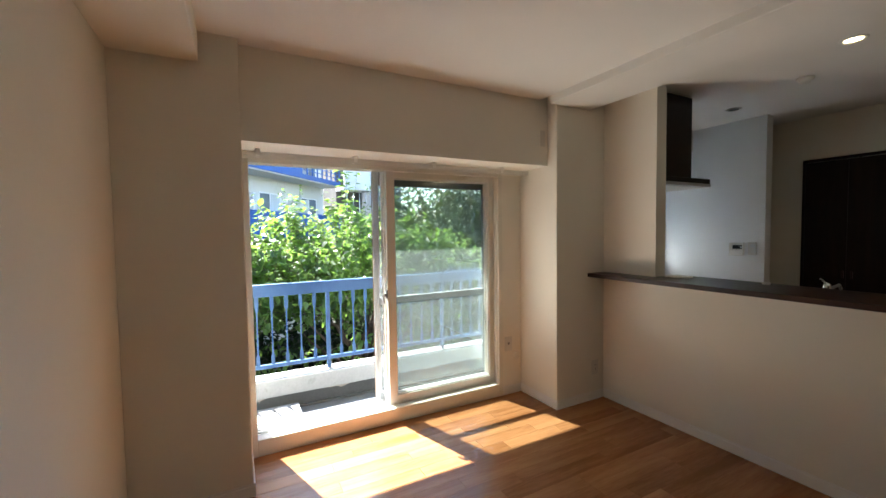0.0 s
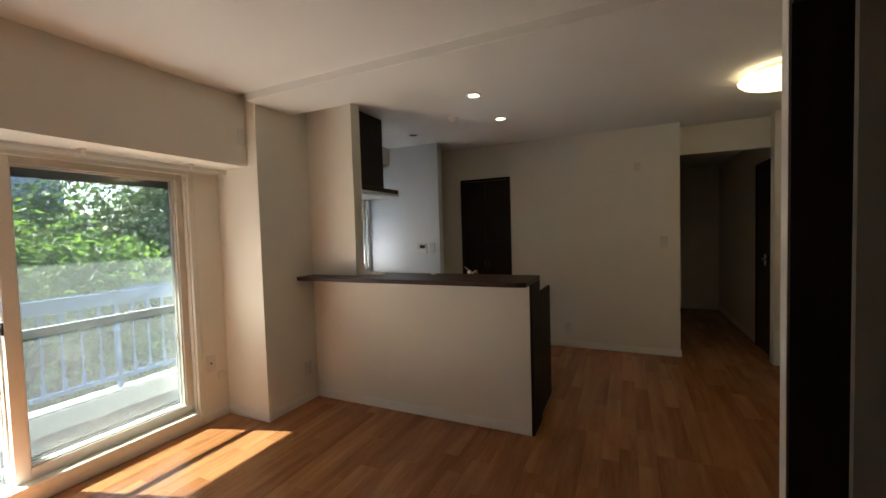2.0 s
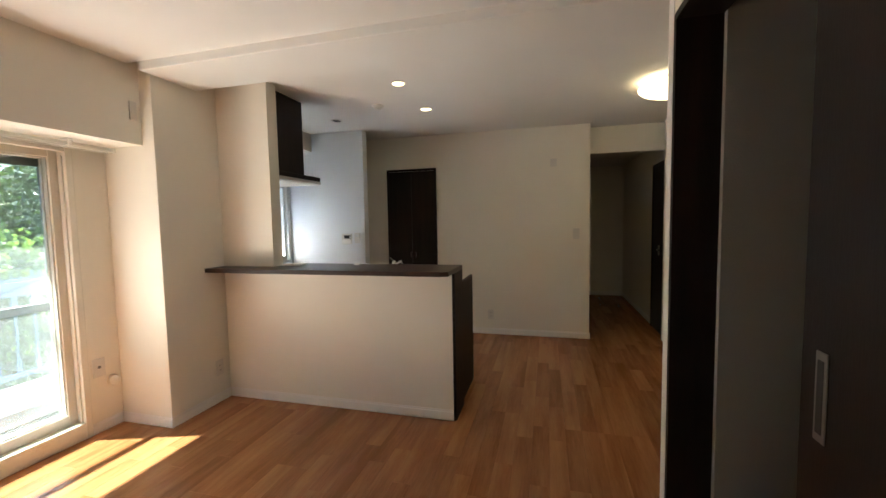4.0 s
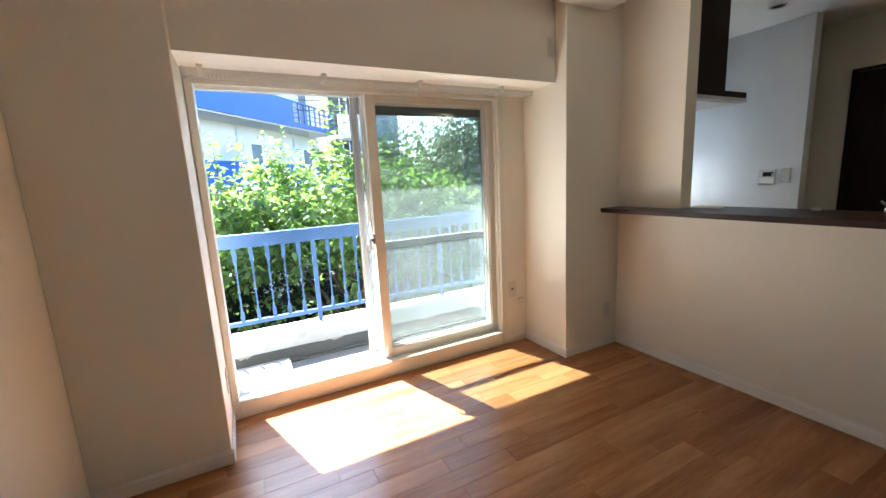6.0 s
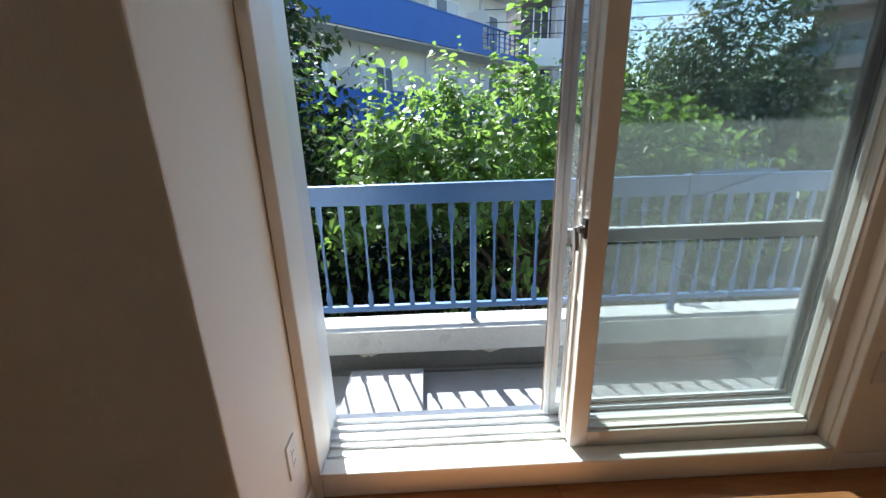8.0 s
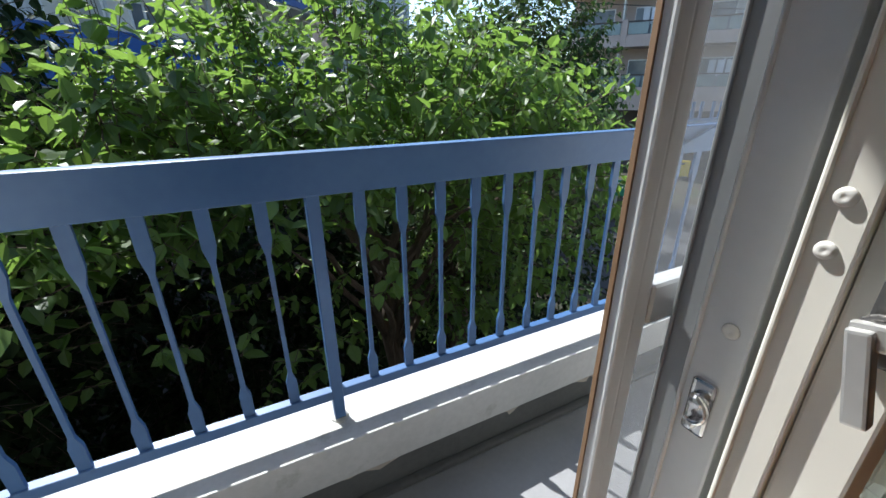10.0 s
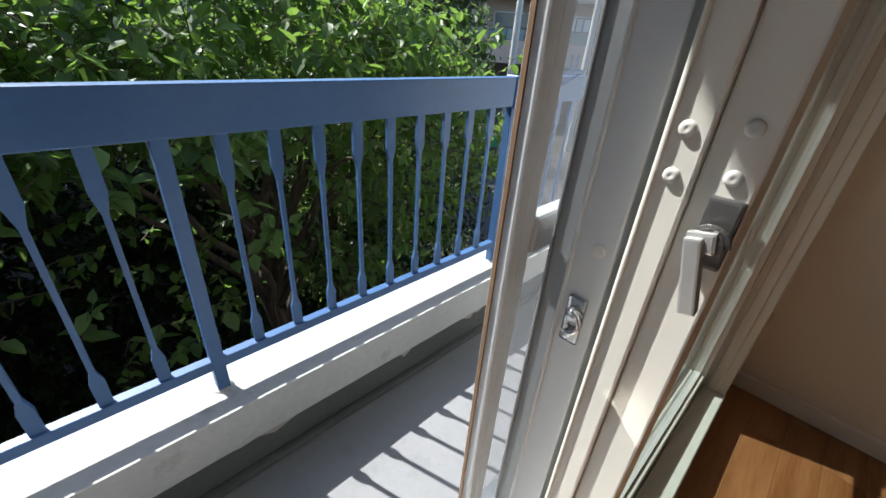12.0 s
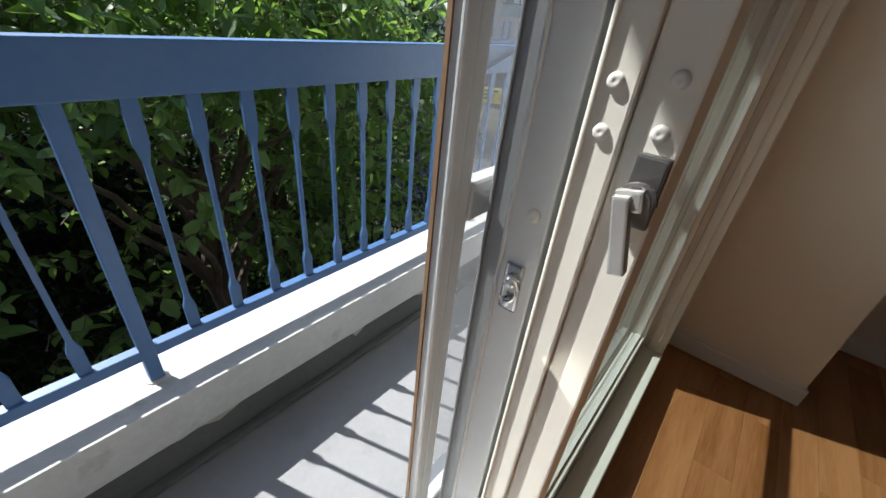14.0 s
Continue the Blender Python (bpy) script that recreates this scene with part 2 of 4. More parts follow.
M_B_BLUE = surface("blue_parapet", (0.018, 0.075, 0.26), (0.027, 0.10, 0.33), 0.5, 0.7, 15, 0.05, spread=0.1)
M_B_GREY = surface("grey_tower", (0.42, 0.44, 0.48), (0.50, 0.52, 0.56), 0.7, 0.7, 15, 0.05, spread=0.1)
M_B_GLASS = surface("far_window", (0.10, 0.12, 0.14), (0.20, 0.23, 0.26), 0.08, 0.8, 5, 0.0, spread=0.1)
M_B_CURT = surface("net_curtain", (0.45, 0.47, 0.48), (0.6, 0.62, 0.63), 0.8, 2.0, 15, 0.1, stretch=(6, 6, 0.3), spread=0.2)
M_B_BROWN = surface("beige_tile_far", (0.40, 0.32, 0.28), (0.50, 0.405, 0.355), 0.7, 0.8, 14, 0.1, spread=0.15)
# shade of the open landings and shopfronts put into the colour; also on handrails
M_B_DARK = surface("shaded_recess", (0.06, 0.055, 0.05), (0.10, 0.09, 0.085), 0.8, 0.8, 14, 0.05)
M_B_RAILGLASS = surface("balcony_panel", (0.16, 0.22, 0.22), (0.24, 0.30, 0.30), 0.15, 0.8, 14, 0.0)
M_YELLOW = surface("yellow_sign", (0.70, 0.48, 0.03), (0.8, 0.56, 0.05), 0.5, 2, 20, 0)
M_GREEN = surface("green_sign", (0.03, 0.22, 0.12), (0.05, 0.28, 0.16), 0.5, 2, 20, 0)
M_LAUNDRY = surface("laundry", (0.55, 0.57, 0.62), (0.72, 0.74, 0.78), 0.9, 3, 20, 0.1)


# ---- building helpers ----
def box(bm, x0, x1, y0, y1, z0, z1, bevel=0.0, seg=1):
    """An upright block between the given limits, its edges softened by bevel."""
    sub = bmesh.new()
    bmesh.ops.create_cube(sub, size=1.0)
    bmesh.ops.transform(sub, matrix=Matrix.Translation(((x0 + x1) / 2, (y0 + y1) / 2, (z0 + z1) / 2)) @ Matrix.Diagonal((abs(x1 - x0), abs(y1 - y0), abs(z1 - z0), 1)), verts=sub.verts)
    if bevel:
        bmesh.ops.bevel(sub, geom=sub.edges[:], offset=bevel, segments=seg, affect="EDGES", profile=0.6)
    join(bm, sub)
    return bm


def join(bm, sub, m=None):
    if m is not None:
        bmesh.ops.transform(sub, matrix=m, verts=sub.verts)
    tmp = bpy.data.meshes.new("tmp")
    sub.to_mesh(tmp)
    bm.from_mesh(tmp)
    bpy.data.meshes.remove(tmp)
    sub.free()


def tube(bm, a, b, r0, r1=None, n=12, caps=True):
    """A round bar from a to b."""
    a, b = Vector(a), Vector(b)
    d = b - a
    sub = bmesh.new()
    bmesh.ops.create_cone(sub, cap_ends=caps, segments=n, radius1=r0, radius2=r0 if r1 is None else r1, depth=d.length)
    join(bm, sub, Matrix.Translation((a + b) / 2) @ d.to_track_quat("Z", "Y").to_matrix().to_4x4())
    return bm


def lathe(bm, profile, n=32, m=None):
    """A turned shape from (radius, height) pairs round z."""
    sub = bmesh.new()
    rings = [[sub.verts.new((r * math.cos(2 * math.pi * k / n), r * math.sin(2 * math.pi * k / n), z)) for k in range(n)] for r, z in profile]
    for p, q in zip(rings, rings[1:]):
        for k in range(n):
            sub.faces.new((p[k], p[(k + 1) % n], q[(k + 1) % n], q[k]))
    for ring in (rings[0], rings[-1]):
        sub.faces.new(ring)
    bmesh.ops.recalc_face_normals(sub, faces=sub.faces[:])
    join(bm, sub, m)
    return bm


def part(name, bm, material, parent=None, label="", smooth=False):
    me = bpy.data.meshes.new(name)
    bm.to_mesh(me)
    bm.free()
    if smooth:
        for p in me.polygons:
            p.use_smooth = True
    me.materials.append(material)
    ob = new(name, me)
    if parent:
        ob.parent = parent
    if label:
        ob["label"] = label
    return ob


def empty(name, at=(0, 0, 0)):
    ob = new(name)
    ob.empty_display_size = 0.05
    ob.matrix_basis = Matrix.Translation(at)
    return ob


def block(name, material, *limits, bevel=0.0, parent=None, label="", seg=1):
    """One object from one or more blocks (tuples of six limits)."""
    bm = bmesh.new()
    for lim in limits:
        box(bm, *lim, bevel=bevel, seg=seg)
    return part(name, bm, material, parent, label)


def sheet(name, material, x0, x1, y, z0, z1, parent, label=""):
    """A clear sheet that faces the room."""
    bm = bmesh.new()
    bm.faces.new([bm.verts.new(p) for p in ((x0, y, z0), (x1, y, z0), (x1, y, z1), (x0, y, z1))])
    return part(name, bm, material, parent, label)


def setting(ob, label, category):
    return tagged(ob, label, category, kind="structure")


# ---- plan ----
XL = 0.345          # left wall
XC0, YC0 = 0.882, 3.595   # left column
XC1, YC1 = 3.015, 3.565   # right column
YR = 4.0            # back of the window recess
YLIN, ZLIN = 3.665, 1.902  # lintel face and soffit
XK = 3.535          # kitchen half wall
YK0, YK1 = 1.72, 3.11     # half wall's open stretch
XF = 5.70           # far wall
YF = 0.635          # far wall's corner to the hall
YH = -0.20          # wall beyond the sliding door
YP, XP = 0.690, 2.53      # partition with the sliding door
ZC, ZK = 2.40, 2.43       # ceilings
YO = 4.30           # outer face of the building
YRAIL = 5.0

# ---- large structure ----
setting(block("wall_left", M_WALL, (XL - 0.15, XL, -0.35, YO, 0, 2.6)), "plain beige papered side wall", "wall")
setting(block("column_window_left", M_WALL, (XL, XC0, YC0, YO, 0, 2.6), bevel=0.006, seg=2), "beige papered structural column beside the window", "column")
setting(block("column_window_right", M_WALL, (XC1, XK, YC1, YO, 0, 2.6), bevel=0.006, seg=2), "beige papered structural column beside the window", "column")
setting(block("wall_lintel", M_WALL, (XC0, XC1, YLIN, YO, ZLIN, 2.6)), "beige papered lintel wall above the balcony window", "wall")
setting(block("wall_window_right", M_WALL, (2.815, XC1, YR, 4.149, 0, ZLIN), (2.885, XC1, 4.149, YO, 0, ZLIN)), "narrow beige papered wall beside the window", "wall")
setting(block("beam_side", M_WALL, (XL, 0.705, -0.3, YC0, 2.25, 2.6), bevel=0.004), "papered ceiling beam along the side wall", "beam")
setting(block("beam_middle", M_CEIL, (2.945, 3.36, YH, YC1, 2.345, 2.6), bevel=0.004), "shallow papered ceiling beam between living room and kitchen", "beam")
setting(block("ceiling_living", M_CEIL, (0.705, 2.945, -0.3, YLIN, ZC, 2.6)), "white papered ceiling", "ceiling")
setting(block("ceiling_kitchen", M_CEIL, (3.36, XF + 0.22, YH, 4.3, ZK, 2.6)), "white papered kitchen ceiling", "ceiling")
setting(block("wall_kitchen_stub", M_WALL, (XK, XK + 0.11, YK1, YO, 0, 2.6)), "beige papered wall stub beside the range hood", "wall")
setting(block("wall_half", M_WALL, (XK, XK + 0.11, YK0, YK1, 0, 1.02)), "beige papered half wall under the counter bar", "wall")
bm = bmesh.new()
for lim in ((XK + 0.11, 5.25, 4.12, YO, 0, 0.95), (XK + 0.11, 5.25, 4.12, YO, 1.85, 2.6), (XK + 0.11, 4.35, 4.12, YO, 0.95, 1.85), (5.11, 5.25, 4.12, YO, 0.95, 1.85)):
    box(bm, *lim)
setting(part("wall_kitchen_back", bm, M_WALL_COOL), "white kitchen back wall with a window", "wall")
setting(block("wall_kitchen_side", M_WALL_COOL, (5.173, 5.28, 3.141, YO, 0, 2.6), bevel=0.003), "white glossy kitchen side wall", "wall")
setting(block("beam_kitchen", M_CEIL, (XK + 0.11, 5.173, 3.80, 4.12, 2.22, 2.6)), "white ceiling beam over the kitchen window", "beam")
setting(block("wall_far", M_WALL, (XF, XF + 0.12, YF, YO, 0, ZK)), "long beige papered wall", "wall")
setting(block("wall_closet_end", M_WALL, (5.28, XF, 3.9, YO, 0, 2.6)), "beige papered niche end wall", "wall")
setting(block("beam_hall", M_WALL, (XF + 0.22, XF + 0.30, YH, YF + 0.25, 2.13, 2.6)), "papered header over the hall opening", "beam")
setting(block("wall_hall_right", M_WALL, (XP, 9.0, YH - 0.12, YH, 0, 2.6)), "beige papered hall wall with a dark door", "wall")
setting(block("wall_hall_left", M_WALL, (XF + 0.12, 9.0, YF + 0.25, YF + 0.37, 0, 2.6)), "beige papered hall wall", "wall")
setting(block("wall_hall_end", M_WALL, (8.55, 8.7, YH, YF + 0.3, 0, 2.6)), "beige papered end wall of the hall", "wall")
setting(block("ceiling_hall", M_CEIL, (XF + 0.30, 9.0, YH, YF + 0.25, 2.30, 2.45)), "white papered hall ceiling", "ceiling")
setting(block("wall_hall_pier", M_WALL, (5.70, 5.82, YH, YH + 0.06, 0, ZK)), "slim papered pier at the hall opening", "pier")
# partition with the sliding-door opening x 1.55 .. 2.47
bm = bmesh.new()
for lim in ((XL, 1.0, 0.555, YP, 0, 2.6), (2.475, XP, 0.555, YP, 0, 2.6), (1.0, 2.475, 0.555, YP, 2.035, 2.6)):
    box(bm, *lim)
setting(part("wall_partition", bm, M_WALL), "beige papered partition with a sliding doorway", "wall")
setting(block("wall_partition_side", M_DIM_PAPER, (XP - 0.1, XP, YH, 0.555, 0, 2.6)), "papered partition return, room's dimness put in its colour", "wall")
# depth of the next room is made up, to keep it dim
setting(block("wall_bedroom_back", M_DIM_PAPER, (XL, XP, -3.4, -3.3, 0, 2.6)), "papered wall of the dim next room, darkened in colour", "wall")
setting(block("wall_bedroom_side", M_DIM_PAPER, (XP - 0.1, XP, -3.3, YH, 0, 2.6)), "papered side wall of the dim next room, darkened in colour", "wall")
setting(block("wall_bedroom_left", M_DIM_PAPER, (XL - 0.15, XL, -3.4, -0.35, 0, 2.6)), "papered side wall of the dim next room, darkened in colour", "wall")
setting(block("ceiling_bedroom", M_CEIL, (XL, XP, -3.4, -0.3, 2.4, 2.6)), "ceiling of the next room", "ceiling")
# upper slab and flank of the building
setting(block("slab_roof", M_CONC, (-3, 12, -4, YO, 2.6, 2.8)), "concrete slab above the flat", "slab")
setting(block("slab_upper_balcony", M_CONC, (-0.2, 6.5, YO, 5.14, 2.36, 2.56)), "underside of the balcony above", "slab")
setting(block("wall_facade", M_CONC, (-3.0, XL - 0.15, YO - 0.2, YO, -3.2, 2.6), (XF + 0.12, 12, YO - 0.2, YO, -3.2, 2.6), (XL - 0.15, XF + 0.12, YO - 0.15, YO, -3.2, 0)), "plain rendered outer wall of the apartment block", "facade")

# baseboards
def baseboard(name, *lims):
    bm = bmesh.new()
    for x0, x1, y0, y1 in lims:
        box(bm, x0, x1, y0, y1, 0.0, 0.062, bevel=0.003)
        dx, dy = (0.0035, 0) if x1 - x0 < y1 - y0 else (0, 0.0035)
        box(bm, x0 + dx, x1 - dx, y0 + dy, y1 - dy, 0.055, 0.074, bevel=0.002)
    return setting(part(name, bm, M_TRIM), "slim white skirting board at the wall foot", "skirting")

baseboard("baseboard_column_left", (XL, XC0 + 0.009, YC0 - 0.009, YC0), (XC0, XC0 + 0.009, YC0, YR))
baseboard("baseboard_left", (XL, XL + 0.009, YP, YC0 - 0.009))
baseboard("baseboard_window", (2.81, XC1 - 0.009, YR - 0.009, YR))
baseboard("baseboard_column_right", (XC1 - 0.009, XC1, YC1 - 0.009, YR), (XC1, XK - 0.009, YC1 - 0.009, YC1))
baseboard("baseboard_half_wall", (XK - 0.009, XK, YK0, YC1 - 0.009))
baseboard("baseboard_far", (XF - 0.009, XF, YF - 0.009, 2.42), (XF - 0.009, XF, 3.06, 3.9))
baseboard("baseboard_hall", (XP, 5.70, YH, YH + 0.009), (6.5, 8.55, YH, YH + 0.009))
baseboard("baseboard_hall_end", (8.541, 8.55, YH, YF + 0.25))
baseboard("baseboard_partition", (XL, 0.95, YP, YP + 0.009))

# ---- balcony window: inner plastic window ----
def sash(parent, name, x0, x1, y0, y1, z0, z1, stile, top, bottom, mat, pane_mat, label, ridge=True, far=None):
    """A sliding sash: two stiles and two rails with glazing beads, a rubber bead and a pane."""
    bm = bmesh.new()
    yc = (y0 + y1) / 2
    far = far or stile
    box(bm, x0, x0 + stile, y0, y1, z0, z1, bevel=0.003, seg=2)
    box(bm, x1 - far, x1, y0, y1, z0, z1, bevel=0.003, seg=2)
    box(bm, x0 + stile, x1 - far, y0 + 0.001, y1 - 0.001, z0, z0 + bottom, bevel=0.002)
    box(bm, x0 + stile, x1 - far, y0 + 0.001, y1 - 0.001, z1 - top, z1, bevel=0.002)
    ob = part(name, bm, mat, parent, label)
    bm = bmesh.new()
    a, b, c, d = x0 + stile, x1 - far, z0 + bottom, z1 - top
    for lim in ((a, a + 0.008, yc - 0.009, yc + 0.009, c, d), (b - 0.008, b, yc - 0.009, yc + 0.009, c, d), (a + 0.008, b - 0.008, yc - 0.009, yc + 0.009, c, c + 0.008), (a + 0.008, b - 0.008, yc - 0.009, yc + 0.009, d - 0.008, d)):
        box(bm, *lim)
    part("glazing_bead", bm, M_PVC if mat is M_CREAM else M_RUBBER, ob)
    pane = sheet("pane", pane_mat, a + 0.004, b - 0.004, yc, c + 0.004, d - 0.004, ob)
    if ridge:
        bm = bmesh.new()
        box(bm, x0 - 0.004, x0, y1 - 0.007, y1 - 0.002, z0 + 0.01, z1 - 0.01, bevel=0.0015)
        part("edge_lip", bm, mat, ob)
    return ob


def cap_screw(parent, x, y, z, r=0.0075):
    """A white screw cap with a dimple, on a face that looks towards -x."""
    bm = bmesh.new()
    lathe(bm, [(r, 0), (r * 0.98, 0.0012), (r * 0.86, 0.0026), (r * 0.6, 0.0034), (r * 0.34, 0.0035), (r * 0.2, 0.0031), (0.0004, 0.003)], 20, pose(x, y, z, 0, -90, 0))
    return part("screw_cap", bm, M_PVC, parent, "white plastic screw cap", smooth=True)


inner = empty("window_1", (1.85, 4.08, 0))
inner.matrix_basis = Matrix()
setting(inner, "cream plastic inner sliding window, one half open", "window")
bm = bmesh.new()
box(bm, XC0 + 0.003, 0.922, YR - 0.012, 4.148, 0.0, ZLIN - 0.003, bevel=0.003)
box(bm, 2.775, 2.815, YR - 0.012, 4.148, 0.0, ZLIN - 0.003, bevel=0.003)
box(bm, 0.922, 2.775, YR - 0.010, 4.148, 1.866, ZLIN - 0.003, bevel=0.002)
box(bm, 0.922, 2.775, YR - 0.012, YR + 0.010, 1.842, 1.868, bevel=0.003)
box(bm, 0.922, 2.775, YR - 0.010, 4.148, 0.0, 0.088, bevel=0.004)
for y in (4.028, 4.050, 4.0995, 4.146):
    box(bm, 0.922, 2.775, y - 0.004, y + 0.004, 1.853, 1.868)
box(bm, 2.766, 2.7775, YR + 0.012, YR + 0.04, 0.1, 1.82, bevel=0.002)
part("window_frame", bm, M_CREAM, inner, "cream plastic window frame")
for y in (4.076, 4.122):
    block("track", M_ALU, (0.922, 2.775, y - 0.003, y + 0.003, 0.086, 0.102), parent=inner, label="thin metal sliding track")
block("sill_lip", M_CREAM, (0.922, 2.775, YR - 0.014, 4.0555, 0.086, 0.108), bevel=0.003, parent=inner)
front = sash(inner, "sash", 1.825, 2.773, 4.056, 4.1022, 0.104, 1.852, 0.062, 0.045, 0.066, M_CREAM, M_GLASS_IN, "cream plastic inner sash with a crescent lock", ridge=False, far=0.046)
back = sash(inner, "sash", 1.818, 2.768, 4.103, 4.141, 0.104, 1.852, 0.062, 0.045, 0.066, M_CREAM, M_GLASS_IN, "cream plastic sash slid behind the other", far=0.04)
for z in (1.036, 0.994):
    cap_screw(front, 1.825, 4.076, z)
    cap_screw(back, 1.818, 4.122, z - 0.008)
# crescent lock on the edge of the front sash
bm = bmesh.new()
box(bm, 1.815, 1.825, 4.058, 4.086, 0.912, 0.978, bevel=0.003, seg=2)
tube(bm, (1.825, 4.072, 0.940), (1.801, 4.072, 0.940), 0.0125, n=24)
sub = bmesh.new()
for k in range(13):
    a0 = radians(-30 + k * 16)
    tube(sub, (1.806, 4.072 + 0.0145 * math.cos(a0), 0.940 + 0.0145 * math.sin(a0)), (1.806, 4.072 + 0.0145 * math.cos(a0 + 0.3), 0.940 + 0.0145 * math.sin(a0 + 0.3)), 0.003, n=8)
join(bm, sub)
part("crescent_lock", bm, M_ZINC, front, "grey metal crescent lock")
bm = bmesh.new()
box(bm, 1.789, 1.803, 4.073, 4.088, 0.872, 0.946, bevel=0.0025, seg=2)
box(bm, 1.796, 1.806, 4.064, 4.088, 0.930, 0.950, bevel=0.003, seg=2)
bmesh.ops.rotate(bm, cent=(1.796, 4.079, 0.94), matrix=Matrix.Rotation(radians(-14), 3, "X"), verts=bm.verts)
part("lock_lever", bm, M_LEVER, front, "grey metal lock lever")
# recessed finger pull in the back sash
bm = bmesh.new()
box(bm, 1.834, 1.850, 4.1000, 4.1030, 0.88, 0.97, bevel=0.001)
box(bm, 1.839, 1.845, 4.0985, 4.1000, 0.888, 0.962, bevel=0.0008)
part("finger_pull", bm, M_CREAM, back, "slim recessed finger pull")

# ---- outer aluminium window and insect screen ----
outer = empty("window_2")
setting(outer, "old aluminium outer sliding window, one half open", "window")
bm = bmesh.new()
box(bm, XC0, 0.905, 4.150, YO + 0.02, 0.0, 1.87)
box(bm, 2.843, 2.884, 4.150, YO + 0.02, 0.0, 1.87)
box(bm, 0.905, 2.843, 4.150, YO + 0.02, 1.878, 1.90)
box(bm, 0.905, 2.843, 4.150, YO + 0.03, -0.05, 0.075)
for y in (4.176, 4.228, 4.272):
    box(bm, 0.905, 2.843, y - 0.003, y + 0.003, 0.07, 0.092)
part("window_frame", bm, M_ALU, outer, "weathered aluminium frame")
osash = sash(outer, "sash", 1.834, 2.838, 4.1525, 4.206, 0.09, 1.874, 0.05, 0.045, 0.07, M_ALU, M_GLASS, "weathered aluminium sash", far=0.042)
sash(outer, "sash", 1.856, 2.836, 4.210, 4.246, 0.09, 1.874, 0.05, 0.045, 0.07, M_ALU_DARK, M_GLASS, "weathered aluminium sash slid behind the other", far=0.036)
cap_screw(osash, 1.834, 4.172, 0.878, 0.0085)
bm = bmesh.new()
box(bm, 1.830, 1.834, 4.166, 4.191, 0.742, 0.812, bevel=0.004, seg=2)
lathe(bm, [(0.0095, 0), (0.0095, 0.005), (0.0085, 0.009), (0.006, 0.012), (0.001, 0.0125)], 20, pose(1.831, 4.179, 0.788, 0, -90, 0))
for k in range(9):
    a0 = radians(100 + k * 22)
    tube(bm, (1.822, 4.180 + 0.014 * math.cos(a0), 0.778 + 0.017 * math.sin(a0)), (1.822, 4.180 + 0.014 * math.cos(a0 + 0.4), 0.778 + 0.017 * math.sin(a0 + 0.4)), 0.0026, n=8)
lathe(bm, [(0.006, 0), (0.006, 0.008), (0.004, 0.011), (0.001, 0.0115)], 16, pose(1.831, 4.180, 0.756, 0, -90, 0))
part("latch_keeper", bm, M_CHROME, osash, "bright metal lock keeper")

screen = empty("insect_screen")
tagged(screen, "grey aluminium sliding insect screen with a middle rail", "insect screen")
bm = bmesh.new()
S0, S1, SY0, SY1 = 1.785, 2.835, 4.258, 4.284
box(bm, S0, S0 + 0.022, SY0, SY1, 0.085, 1.872, bevel=0.004, seg=2)
box(bm, S0 + 0.024, S0 + 0.05, SY0 + 0.003, SY1 - 0.003, 0.085, 1.872, bevel=0.004, seg=2)
part("stile", bm, M_ALU, screen)
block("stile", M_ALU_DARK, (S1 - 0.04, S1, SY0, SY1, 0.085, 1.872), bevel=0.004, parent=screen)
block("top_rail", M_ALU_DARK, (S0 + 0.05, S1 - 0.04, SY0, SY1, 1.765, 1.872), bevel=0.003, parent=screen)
block("bottom_rail", M_ALU, (S0 + 0.05, S1 - 0.04, SY0, SY1, 0.085, 0.14), bevel=0.003, parent=screen)
block("middle_rail", M_ALU, (S0 + 0.05, S1 - 0.04, SY0, SY1, 0.835, 0.888), bevel=0.003, parent=screen)
block("weather_strip", M_BROWN, (S0 - 0.003, S0, SY0 + 0.016, SY1 - 0.004, 0.09, 1.86), parent=screen, label="brown weather strip")
sheet("mesh_panel", M_SCREEN, S0 + 0.05, S1 - 0.04, 4.271, 0.14, 0.835, screen, "fine grey insect mesh")
sheet("mesh_panel", M_SCREEN, S0 + 0.05, S1 - 0.04, 4.271, 0.888, 1.765, screen, "fine grey insect mesh")

# ---- curtain rail ----
rail = empty("curtain_rail")
tagged(rail, "white double curtain rail fixed under the window soffit", "curtain rail")
for y in (3.86, 3.925):
    bm = bmesh.new()
    box(bm, 0.90, 2.97, y - 0.009, y + 0.009, 1.865, 1.885, bevel=0.002)
    box(bm, 0.90, 2.97, y - 0.004, y + 0.004, 1.859, 1.866)
    part("track", bm, M_PVC, rail)
    for x in (0.898, 2.972):
        block("end_cap", M_PVC, (x - 0.008, x + 0.008, y - 0.012, y + 0.012, 1.855, 1.888), bevel=0.003, parent=rail)
for x in (0.97, 1.55, 2.12, 2.72):
    block("bracket", M_TRIM, (x - 0.013, x + 0.013, 3.845, 3.985, 1.886, 1.9015), (x - 0.011, x + 0.011, 3.848, 3.872, 1.862, 1.888), (x - 0.011, x + 0.011, 3.913, 3.937, 1.862, 1.888), bevel=0.002, parent=rail)
for k in range(6):
    bm = bmesh.new()
    tube(bm, (1.0 + 0.017 * k, 3.86, 1.861), (1.0 + 0.017 * k, 3.86, 1.842), 0.004, n=8)
    part("runner", bm, M_PVC, rail)


